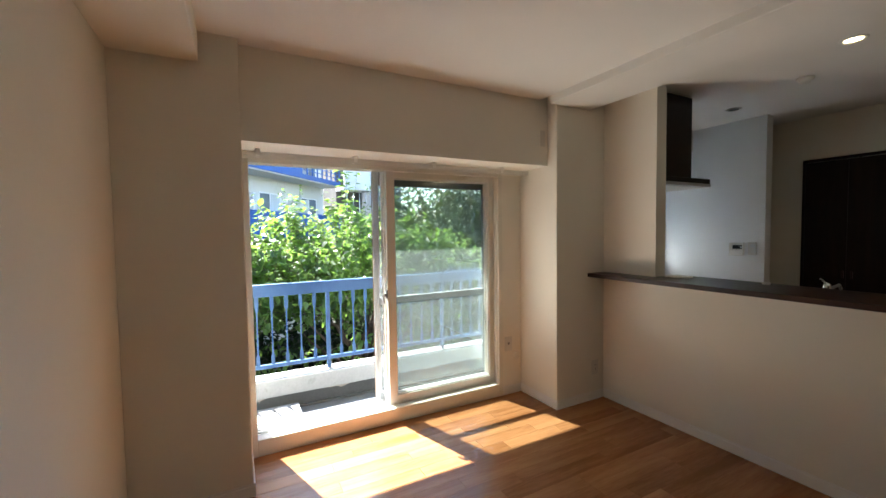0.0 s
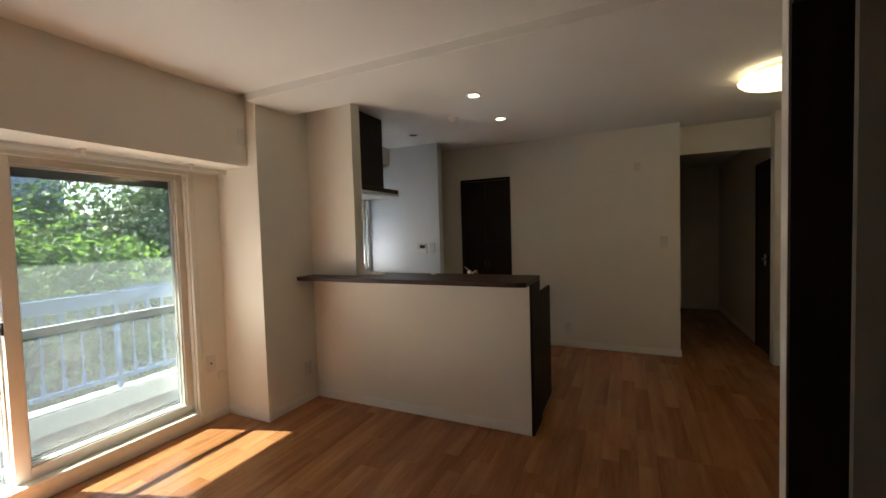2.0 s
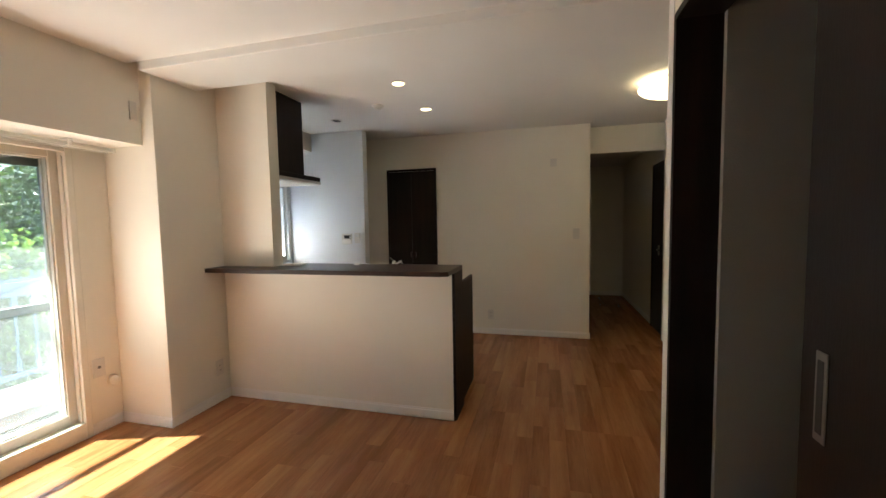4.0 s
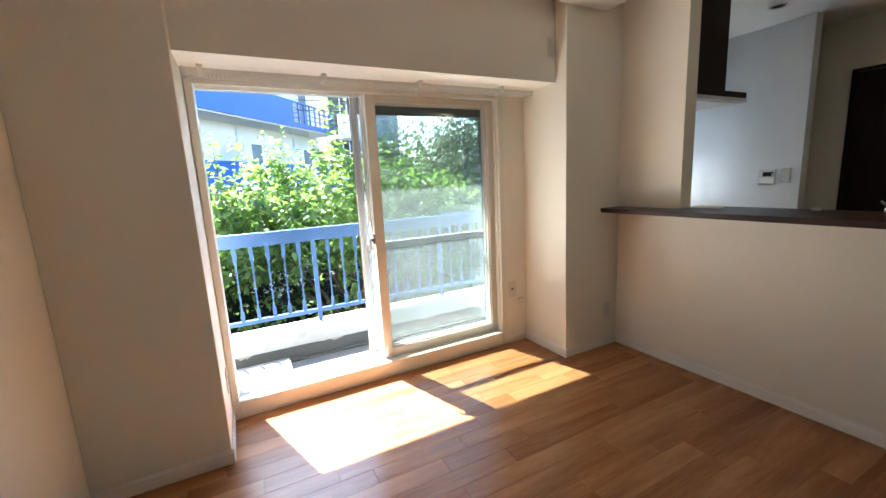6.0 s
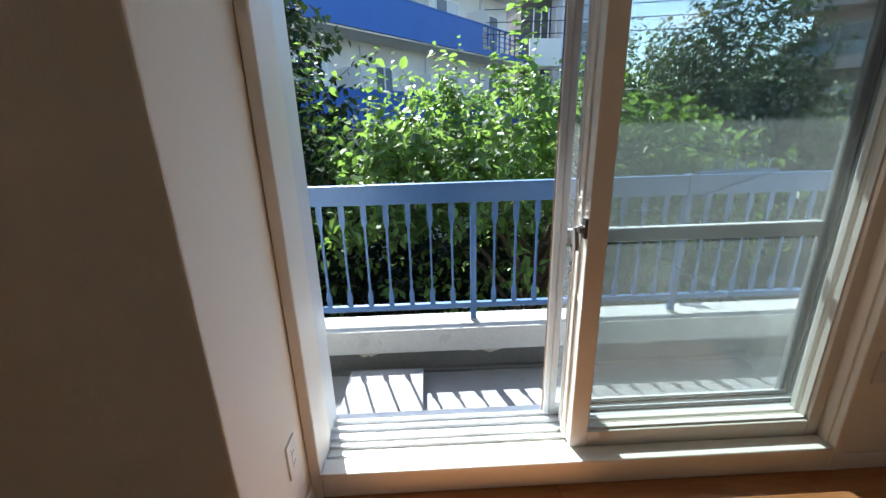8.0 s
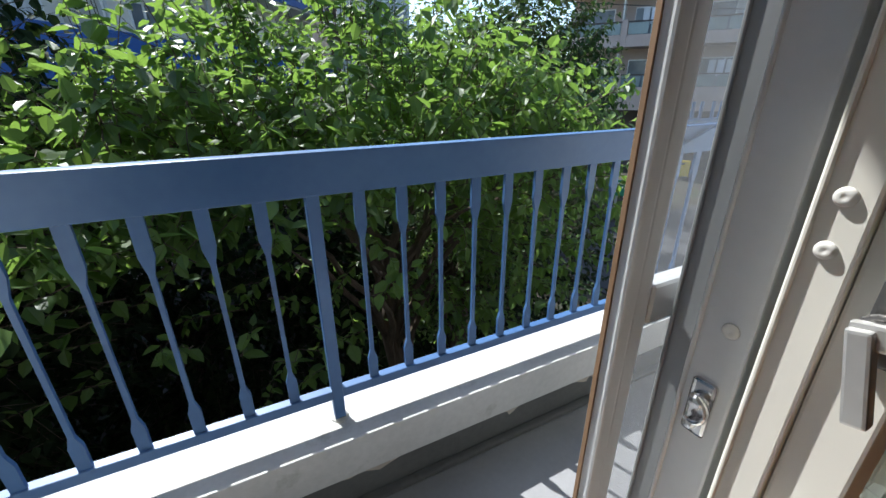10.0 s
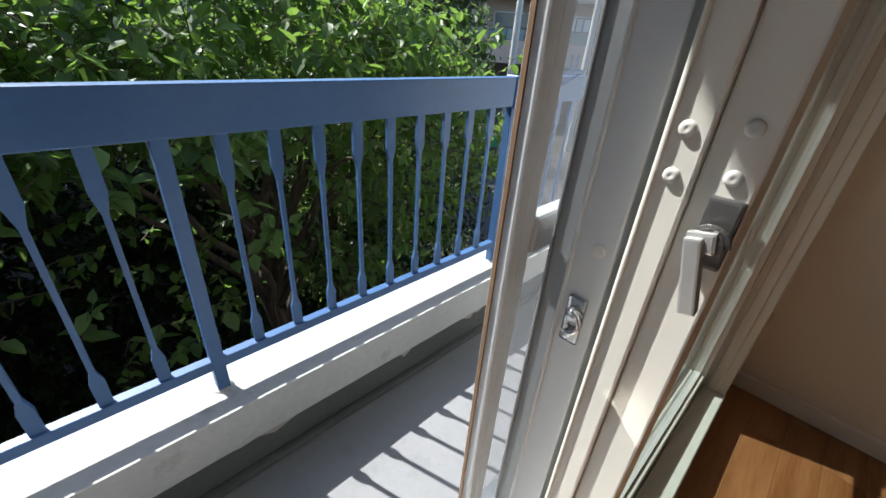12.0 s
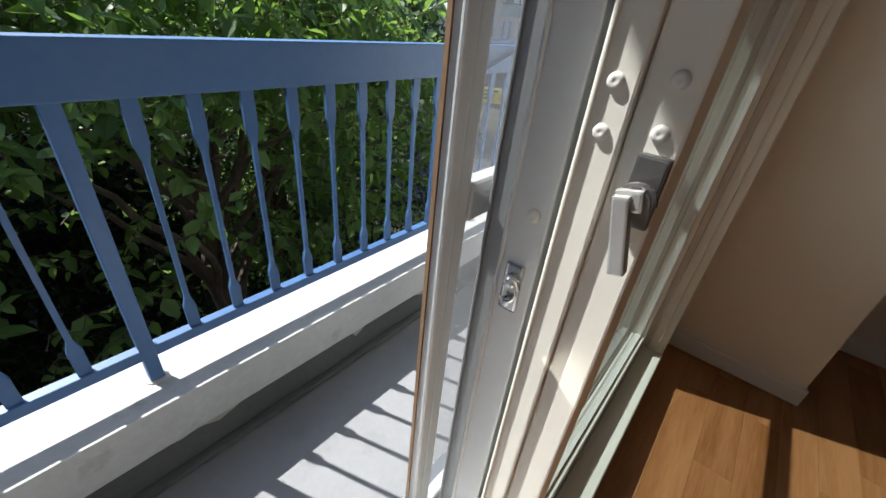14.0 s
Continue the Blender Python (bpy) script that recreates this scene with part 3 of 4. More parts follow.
# ---- small wall fittings ----
def plate(name, at, face, w, h, label, category, kind="outlet"):
    """A wall plate that looks along face (a unit axis), with a frame, an insert and its slots or rocker."""
    ob = empty(name)
    ob.matrix_basis = Matrix.Translation(at) @ Vector(face).to_track_quat("Y", "Z").to_matrix().to_4x4()
    tagged(ob, label, category)
    block("cover", M_PVC, (-w / 2, w / 2, 0, 0.007, -h / 2, h / 2), bevel=0.003, seg=2, parent=ob)
    if kind == "outlet":
        block("insert", M_PVC, (-w * 0.17, w * 0.17, 0.007, 0.009, -h * 0.3, h * 0.3), bevel=0.001, parent=ob)
        for dz in (-0.018, 0.018):
            block("slot", M_RUBBER, (-0.007, -0.004, 0.0085, 0.0094, dz - 0.005, dz + 0.005), (0.004, 0.007, 0.0085, 0.0094, dz - 0.005, dz + 0.005), parent=ob)
    elif kind == "switch":
        block("rocker", M_PVC, (-w * 0.3, w * 0.3, 0.007, 0.011, -h * 0.36, h * 0.36), bevel=0.002, parent=ob)
    elif kind == "socket":
        bm = bmesh.new()
        lathe(bm, [(0.010, 0), (0.010, 0.004), (0.006, 0.005), (0.005, 0.002), (0.001, 0.002)], 16, pose(0, 0.007, 0.004, -90, 0, 0))
        part("connector", bm, M_ZINC, ob)
    elif kind == "round":
        bm = bmesh.new()
        lathe(bm, [(0.036, 0), (0.036, 0.010), (0.030, 0.016), (0.001, 0.017)], 28, pose(0, 0.006, 0, -90, 0, 0))
        part("cap", bm, M_CREAM, ob)
    return ob


plate("wall_socket", (2.877, YR, 0.436), (0, -1, 0), 0.076, 0.125, "cream antenna socket plate on the window wall", "socket", "socket")
plate("pipe_cap", (2.957, YR, 0.325), (0, -1, 0), 0.05, 0.05, "round beige-grey pipe cap on the window wall", "cap", "round")
plate("wall_outlet", (3.43, YC1, 0.27), (0, -1, 0), 0.07, 0.12, "white double outlet low on the column", "outlet")
plate("sleeve_cover", (2.965, YLIN, 2.11), (0, -1, 0), 0.045, 0.12, "small white cover plate on the papered boxing", "cover", "switch")
plate("wall_outlet", (XC0, 3.88, 0.30), (1, 0, 0), 0.07, 0.12, "white outlet on the side of the column", "outlet")
plate("wall_outlet", (XF, 1.76, 0.24), (-1, 0, 0), 0.07, 0.12, "white outlet low on the long wall", "outlet")
plate("light_switch", (XF, 0.78, 1.21), (-1, 0, 0), 0.07, 0.12, "white light switch near the hall opening", "switch", "switch")
plate("sensor_plate", (XF, 1.03, 2.02), (-1, 0, 0), 0.07, 0.09, "small pale cover plate high on the wall", "plate", "switch")
plate("light_switch", (5.60, YH, 1.2), (0, 1, 0), 0.07, 0.12, "white light switch beside the hall door", "switch", "switch")
panel = empty("water_heater_panel", (5.173, 3.37, 1.19))
tagged(panel, "white water heater control panel with a dark display", "control panel")
block("body", M_PVC, (-0.018, 0, -0.062, 0.062, -0.062, 0.062), bevel=0.004, seg=2, parent=panel)
block("display", M_LCD, (-0.0195, -0.0178, -0.052, 0.03, 0.005, 0.042), parent=panel, label="dark display")
block("flap", M_TRIM, (-0.021, -0.018, -0.055, 0.055, -0.055, -0.008), bevel=0.002, parent=panel)
for k in range(3):
    block("button", M_ALU, (-0.0205, -0.018, -0.055 + k * 0.007 - 0.001, -0.053 + k * 0.007 + 0.002, 0.012, 0.03), parent=panel)
handset = empty("intercom", (5.173, 3.235, 1.20))
tagged(handset, "small white intercom unit on the kitchen wall", "intercom")
block("body", M_PVC, (-0.022, 0, -0.032, 0.032, -0.06, 0.06), bevel=0.005, seg=2, parent=handset)
block("grille", M_ALU, (-0.0235, -0.0215, -0.018, 0.018, 0.015, 0.04), parent=handset)

# ---- counter bar and kitchen ----
bm = bmesh.new()
ring = [(3.345, YC1), (3.345, YK0 + 0.03), (3.365, YK0 - 0.02), (3.79, YK0 - 0.02), (3.79, YK1), (XK, YK1), (XK, YC1)]
low = [bm.verts.new((x, y, 1.0215)) for x, y in ring]
high = [bm.verts.new((x, y, 1.052)) for x, y in ring]
bm.faces.new(low[::-1])
bm.faces.new(high)
for k in range(len(ring)):
    bm.faces.new((low[k], low[(k + 1) % len(ring)], high[(k + 1) % len(ring)], high[k]))
bmesh.ops.bevel(bm, geom=bm.edges[:], offset=0.002, segments=1, affect="EDGES")
tagged(part("counter_bar", bm, M_BAR), "dark wood-grain counter bar on the half wall", "counter")
endp = empty("counter_end_panel", (XK, YK0, 0))
tagged(endp, "dark wood-grain end panel of the kitchen counter", "panel")
block("upright", M_DARK, (0, 0.255, -0.02, -0.001, 0, 1.0205), bevel=0.001, parent=endp)

unit = empty("kitchen_cabinet", (3.65, YK0, 0))
tagged(unit, "dark kitchen base cabinet behind the half wall", "cabinet")
block("side_panel", M_DARK, (0.141, 0.64, 0.0, 0.02, 0, 0.915), bevel=0.001, parent=unit)
block("body", M_DARK, (0.0, 0.60, 0.021, 2.35, 0.1, 0.83), parent=unit)
block("plinth", M_DARK, (0.0, 0.56, 0.021, 2.35, 0.0, 0.1), parent=unit)
for k in range(4):
    door = block("door", M_DARK, (0.601, 0.62, 0.03 + k * 0.58, 0.60 + k * 0.58, 0.12, 0.82), bevel=0.002, parent=unit)
    block("handle", M_CHROME, (0.621, 0.635, 0.2 + k * 0.58, 0.43 + k * 0.58, 0.78, 0.79), parent=door)
tagged(block("worktop", M_CHROME, (3.65, 4.29, YK0 + 0.021, 4.11, 0.831, 0.866), bevel=0.003), "brushed steel kitchen worktop", "worktop")
tap = empty("kitchen_tap", (3.98, 2.31, 0.867))
tap.scale = (0.85, 0.85, 0.9)
tagged(tap, "chrome kitchen tap standing on the worktop", "tap")
bm = bmesh.new()
lathe(bm, [(0.028, 0), (0.028, 0.01), (0.019, 0.02), (0.019, 0.15), (0.022, 0.16), (0.022, 0.20), (0.012, 0.215), (0.001, 0.217)], 20)
part("body", bm, M_CHROME, tap, smooth=True)
bm = bmesh.new()
tube(bm, (0, 0, 0.17), (0.10, -0.03, 0.20), 0.011)
tube(bm, (0.10, -0.03, 0.20), (0.12, -0.035, 0.17), 0.011)
part("spout", bm, M_CHROME, tap)
bm = bmesh.new()
tube(bm, (0, 0, 0.21), (-0.035, 0.03, 0.245), 0.006)
part("lever", bm, M_CHROME, tap)

hood = empty("range_hood", (3.66, 3.15, 1.735))
tagged(hood, "dark range hood with a slim steel-edged canopy", "range hood")
block("chimney", M_DARK, (0.045, 0.42, 0.03, 0.60, 0.066, 0.694), bevel=0.002, parent=hood)
block("canopy", M_DARK, (0.0, 0.63, 0.0, 0.62, 0.026, 0.064), bevel=0.004, parent=hood)
block("steel_edge", M_LEVER, (-0.002, 0.632, -0.003, 0.62, 0.0, 0.025), bevel=0.003, parent=hood, label="satin steel lower edge")
block("filter", M_PVC, (0.03, 0.60, 0.03, 0.59, -0.006, -0.001), bevel=0.002, parent=hood)

kwin = empty("window_3")
setting(kwin, "frosted kitchen window with a white frame", "window")
block("window_frame", M_ALU, (4.35, 4.39, 4.15, 4.25, 0.95, 1.85), (5.07, 5.11, 4.15, 4.25, 0.95, 1.85), (4.39, 5.07, 4.15, 4.25, 0.95, 1.0), (4.39, 5.07, 4.15, 4.25, 1.80, 1.85), (4.71, 4.75, 4.16, 4.24, 1.0, 1.8), parent=kwin)
M_FROST = glass("frosted_glass", (0.85, 0.9, 0.93), 0.6, 0.88)
for x0, x1 in ((4.39, 4.71), (4.75, 5.07)):
    p = sheet("pane", M_FROST, x0, x1, 4.198, 1.0, 1.8, kwin)
    p.visible_shadow = False

# things left on the bar
packet = block("paper_packet", M_CREAM, (-0.05, 0.05, -0.075, 0.075, 0, 0.012), bevel=0.004, seg=2)
packet.matrix_basis = pose(3.62, 2.99, 1.054, 0, 2, 12)
tagged(packet, "folded beige paper packet lying on the bar", "packet")
scrap = block("tape_roll", M_TRIM, (-0.018, 0.018, -0.02, 0.02, 0, 0.014), bevel=0.006, seg=3)
scrap.matrix_basis = pose(3.70, 2.50, 1.053, 0, 0, 20)
tagged(scrap, "small white object lying on the bar", "small item")

# closet, hall door, sliding door
closet = empty("closet_door", (XF, 2.42, 0))
tagged(closet, "dark folding closet door, closed", "door")
for k in range(2):
    leaf = block("leaf", M_DARK, (-0.024, -0.002, 0.022 + k * 0.299, 0.318 + k * 0.299, 0.012, 2.0), bevel=0.002, parent=closet)
    block("knob", M_BAR, (-0.04, -0.024, 0.27 + k * 0.06, 0.285 + k * 0.06, 0.93, 1.0), bevel=0.003, parent=leaf)
block("casing", M_DARK, (-0.03, 0, 0, 0.02, 0, 2.03), (-0.03, 0, 0.62, 0.64, 0, 2.03), (-0.03, 0, 0.02, 0.62, 2.005, 2.03), parent=closet)
hdoor = empty("hall_door", (5.93, YH, 0))
tagged(hdoor, "dark wooden hall door, closed", "door")
leaf = block("leaf", M_DARK, (0.02, 0.50, 0.001, 0.02, 0.01, 1.99), bevel=0.002, parent=hdoor)
block("casing", M_DARK, (0, 0.02, 0, 0.03, 0, 2.02), (0.50, 0.52, 0, 0.03, 0, 2.02), (0.02, 0.50, 0, 0.03, 1.99, 2.02), parent=hdoor)
block("handle", M_CHROME, (0.07, 0.09, 0.02, 0.06, 0.94, 1.06), (0.07, 0.17, 0.045, 0.06, 0.99, 1.01), bevel=0.002, parent=leaf)

door1 = empty("door_1")
setting(door1, "dark sliding door half open in a dark lining", "door")
block("lining", M_DARK, (2.453, 2.4745, 0.553, 0.692, 0, 2.034), (1.0, 2.453, 0.553, 0.692, 2.01, 2.034), (1.001, 1.02, 0.553, 0.692, 0, 2.01), parent=door1)
leaf = block("leaf", M_DARK, (1.02, 1.84, 0.605, 0.637, 0.005, 2.008), bevel=0.002, parent=door1)
block("pull_plate", M_ZINC, (1.765, 1.795, 0.637, 0.640, 0.97, 1.13), bevel=0.001, parent=leaf, label="satin metal recessed pull")
block("pull_recess", M_RUBBER, (1.772, 1.788, 0.6395, 0.6408, 0.985, 1.115), parent=leaf)
block("corner_bead", M_TRIM, (2.476, XP, YP, YP + 0.003, 0, 2.4), parent=door1, label="white painted corner edge")

# ---- lamps and ceiling fittings ----
lamp = empty("ceiling_light", (4.43, 0.17, ZK))
tagged(lamp, "round glowing ceiling light with a warm opal shade", "ceiling light")
bm = bmesh.new()
lathe(bm, [(0.15, 0.0), (0.15, -0.045)], 40)
part("base", bm, M_PVC, lamp)
bm = bmesh.new()
lathe(bm, [(0.232, -0.045), (0.24, -0.055), (0.236, -0.07), (0.205, -0.095), (0.15, -0.115), (0.08, -0.126), (0.002, -0.13)], 48)
part("shade", bm, M_LAMP, lamp, "glowing opal shade", smooth=True)


def downlight(x, y, lit):
    ob = empty("downlight", (x, y, ZK))
    tagged(ob, "recessed ceiling downlight, lit" if lit else "recessed ceiling downlight, unlit", "downlight", group="kitchen downlights")
    bm = bmesh.new()
    lathe(bm, [(0.060, 0), (0.060, -0.004), (0.052, -0.008), (0.043, -0.004), (0.041, 0)], 32)
    part("ring", bm, M_PVC, ob)
    bm = bmesh.new()
    lathe(bm, [(0.0405, -0.0005), (0.0405, -0.0025), (0.001, -0.0035)], 32)
    part("lens", bm, M_DOWN if lit else M_RUBBER, ob)


downlight(3.885, 2.20, True)
downlight(4.61, 2.20, True)
downlight(4.72, 3.20, False)
alarm = empty("smoke_alarm", (4.36, 2.58, ZK))
tagged(alarm, "round white smoke alarm on the ceiling", "smoke alarm")
bm = bmesh.new()
lathe(bm, [(0.05, 0), (0.05, -0.012), (0.042, -0.022), (0.03, -0.03), (0.026, -0.04), (0.001, -0.042)], 32)
part("body", bm, M_PVC, alarm)

# ---- balcony ----
setting(block("balcony_floor", M_DECK, (-0.2, 6.5, YO, 4.91, -0.35, -0.11)), "grey sheet-covered balcony floor", "balcony floor")
bm = bmesh.new()
box(bm, 0.32, 6.5, 4.892, 5.09, 0.015, 0.158, bevel=0.004, seg=2)
box(bm, 0.32, 0.485, YO, 4.892, 0.015, 0.158, bevel=0.004, seg=2)
setting(part("balcony_curb", bm, M_CURB), "weathered white painted balcony curb", "curb")
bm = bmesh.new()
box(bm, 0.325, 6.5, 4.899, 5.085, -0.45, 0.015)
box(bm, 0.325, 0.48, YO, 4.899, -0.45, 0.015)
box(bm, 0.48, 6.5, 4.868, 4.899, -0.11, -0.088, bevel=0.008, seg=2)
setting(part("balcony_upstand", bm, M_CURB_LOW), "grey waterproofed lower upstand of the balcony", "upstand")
rngp = random.Random(4)
for k, (x, w) in enumerate(((1.62, 0.22), (2.15, 0.10), (2.55, 0.16), (0.95, 0.12), (3.2, 0.2))):
    bm = bmesh.new()
    pts = [(x - w / 2 + w * i / 9, 0.014 - rngp.uniform(0.0, 0.028) * math.sin(math.pi * i / 9) - 0.002) for i in range(10)]
    lo = [bm.verts.new((px, 4.8975, pz)) for px, pz in pts]
    hi = [bm.verts.new((px, 4.8965, 0.0155)) for px, pz in pts]
    for q in range(9):
        bm.faces.new((lo[q], lo[q + 1], hi[q + 1], hi[q]))
    setting(part("trim_flaked_patch", bm, M_FLAKE), "flaked paint patch along the curb", "paint patch")


def baluster_mesh(z0, z1):
    """A flat bar, broad at both ends and drawn thin between, as cast railings have."""
    bm = bmesh.new()
    h = z1 - z0
    prof = [(0, 0.0075), (0.004, 0.0135), (0.135 * h, 0.0145), (0.185 * h, 0.006), (0.5 * h, 0.0055), (0.77 * h, 0.006), (0.84 * h, 0.0155), (h, 0.0155)]
    rings = []
    for z, w in prof:
        d = 0.0055
        rings.append([bm.verts.new((x, y, z0 + z)) for x, y in ((-w, -d), (w, -d), (w, d), (-w, d))])
    for p, q in zip(rings, rings[1:]):
        for k in range(4):
            bm.faces.new((p[k], p[(k + 1) % 4], q[(k + 1) % 4], q[k]))
    bm.faces.new(rings[0][::-1])
    bm.faces.new(rings[-1])
    me = bpy.data.meshes.new("baluster")
    bm.to_mesh(me)
    bm.free()
    me.materials.append(M_BLUE)
    return me


railing = empty("balcony_railing")
tagged(railing, "blue painted metal balcony railing with flared balusters", "railing")
R0, STEP, N = 0.385, 1.188, 5
bm = bmesh.new()
box(bm, R0 - 0.02, R0 + STEP * 2 - 0.004, YRAIL - 0.02, YRAIL + 0.025, 0.862, 0.968, bevel=0.004, seg=2)
part("top_rail", bm, M_BLUE, railing)
bm = bmesh.new()
box(bm, R0 + STEP * 2 + 0.004, 6.4, YRAIL - 0.02, YRAIL + 0.025, 0.862, 0.968, bevel=0.004, seg=2)
part("top_rail", bm, M_BLUE, railing)
block("rail_joint", M_BLUE, (R0 + STEP * 2 - 0.018, R0 + STEP * 2 + 0.018, YRAIL - 0.025, YRAIL + 0.03, 0.855, 0.973), bevel=0.003, parent=railing)
block("top_rail", M_BLUE, (R0 - 0.02, R0 + 0.025, YO, YRAIL - 0.02, 0.862, 0.968), bevel=0.004, seg=2, parent=railing)
block("bottom_rail", M_BLUE, (R0 - 0.012, 6.4, YRAIL - 0.015, YRAIL + 0.015, 0.238, 0.270), bevel=0.002, parent=railing)
block("bottom_rail", M_BLUE, (R0 - 0.018, R0 + 0.018, YO, YRAIL - 0.018, 0.238, 0.258), bevel=0.002, parent=railing)
for k in range(N):
    w = 0.03 if k == 0 else 0.0165
    post = block("post", M_BLUE, (R0 + k * STEP - w, R0 + k * STEP + w, YRAIL - w, YRAIL + w, 0.150, 0.866), bevel=0.002, parent=railing)
    bm = bmesh.new()
    lathe(bm, [(0.030, 0), (0.027, 0.006), (0.02, 0.009), (0.001, 0.010)], 14, pose(R0 + k * STEP, YRAIL, 0.156))
    part("mortar_foot", bm, M_CONC, post, "rust-stained mortar foot")
bar = baluster_mesh(0.255, 0.866)
for k in range(N):
    for j in range(1, 10):
        ob = new("baluster", bar)
        ob.parent = railing
        ob.location = (R0 + k * STEP + j * STEP / 10, YRAIL, 0)
for j in range(1, 6):
    ob = new("baluster", bar)
    ob.parent = railing
    ob.matrix_basis = pose(R0, YRAIL - j * STEP / 10, 0, 0, 0, 90)

bracket = empty("pole_bracket", (R0 + STEP * 2 + 0.02, YRAIL - 0.03, 0.97))
tagged(bracket, "blue clothes-pole bracket with hooks on the railing", "bracket")
bm = bmesh.new()
tube(bm, (0.0, 0.005, 0.012), (0.44, 0.005, 0.014), 0.010)
part("arm", bm, M_BLUE, bracket)
bm = bmesh.new()
tube(bm, (-0.005, 0.0, -0.13), (0.40, -0.004, 0.004), 0.006)
part("strut", bm, M_BLUE, bracket)
for k in range(3):
    x = 0.10 + 0.125 * k
    bm = bmesh.new()
    tube(bm, (x - 0.024, 0.005, 0.016), (x - 0.026, 0.005, 0.085), 0.006, n=8)
    tube(bm, (x + 0.024, 0.005, 0.016), (x + 0.026, 0.005, 0.085), 0.006, n=8)
    tube(bm, (x - 0.026, 0.005, 0.018), (x + 0.026, 0.005, 0.018), 0.007, n=8)
    part("hook", bm, M_BLUE, bracket)

stepb = empty("balcony_step", (1.07, 4.60, -0.11))
tagged(stepb, "low pale grey step board on the balcony floor", "step")
block("board", M_DECK, (-0.2, 0.2, -0.2, 0.2, 0.055, 0.08), bevel=0.006, seg=2, parent=stepb)
for sx in (-0.17, 0.17):
    block("runner", M_CURB, (sx - 0.02, sx + 0.02, -0.19, 0.19, 0, 0.055), bevel=0.003, parent=stepb)

# ---- ground ----
ZG = -4.0
bm = bmesh.new()
box(bm, -400, 400, YO - 8, 400, ZG - 0.3, ZG)
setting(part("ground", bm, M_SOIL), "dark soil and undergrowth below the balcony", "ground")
setting(block("road", M_ROAD, (9.5, 40, 8.0, 14.5, ZG + 0.004, ZG + 0.05)), "grey asphalt street beyond the garden", "road")


# ---- vegetation ----
def leaf_mesh(name, places, material, parent, label=""):
    """Many leaves in one mesh: each a pointed blade folded along its midrib."""
    verts, faces = [], []
    for p, d, up, size in places:
        d = d.normalized()
        side = d.cross(up)
        if side.length < 1e-4:
            side = Vector((1, 0, 0))
        side.normalize()
        nrm = side.cross(d)
        n = len(verts)
        w = size * 0.30
        fold = nrm * (size * 0.07)
        droop = nrm * (-size * 0.12)
        verts += [p, p + d * size * 0.30 + side * w + fold, p + d * size * 0.66 + side * w * 0.8 + fold + droop * 0.4, p + d * size + droop, p + d * size * 0.66 - side * w * 0.8 + fold + droop * 0.4, p + d * size * 0.30 - side * w + fold]
        faces += [(n, n + 1, n + 2, n + 3), (n, n + 3, n + 4, n + 5)]
    me = bpy.data.meshes.new(name)
    me.from_pydata([tuple(v) for v in verts], [], faces)
    me.materials.append(material)
    ob = new(name, me)
    ob.parent = parent
    tagged(ob, label, kind="stuff")
    return ob


def limb(verts, faces, pts, r0, r1, n=6):
    """A tapering branch along points, into shared lists."""
    base = len(verts)
    for i, p in enumerate(pts):
        d = (pts[min(i + 1, len(pts) - 1)] - pts[max(i - 1, 0)]).normalized()
        a = d.orthogonal().normalized()
        b = d.cross(a)
        r = r0 + (r1 - r0) * i / (len(pts) - 1)
        for k in range(n):
            t = 2 * math.pi * k / n
            verts.append(tuple(p + (a * math.cos(t) + b * math.sin(t)) * r))
    for i in range(len(pts) - 1):
        for k in range(n):
            q = base + i * n
            faces.append((q + k, q + (k + 1) % n, q + n + (k + 1) % n, q + n + k))


def curve_points(a, b, sag, rng, n=7, wob=0.05):
    pts = []
    for i in range(n):
        t = i / (n - 1)
        p = a.lerp(b, t) + Vector((rng.uniform(-wob, wob), rng.uniform(-wob, wob), rng.uniform(-wob, wob) + sag * 4 * t * (1 - t))) * (0 if i == 0 else 1)
        pts.append(p)
    return pts


def rnd_dir(rng):
    z = rng.uniform(-1, 1)
    t = rng.uniform(0, 2 * math.pi)
    s = math.sqrt(1 - z * z)
    return Vector((s * math.cos(t), s * math.sin(t), z))


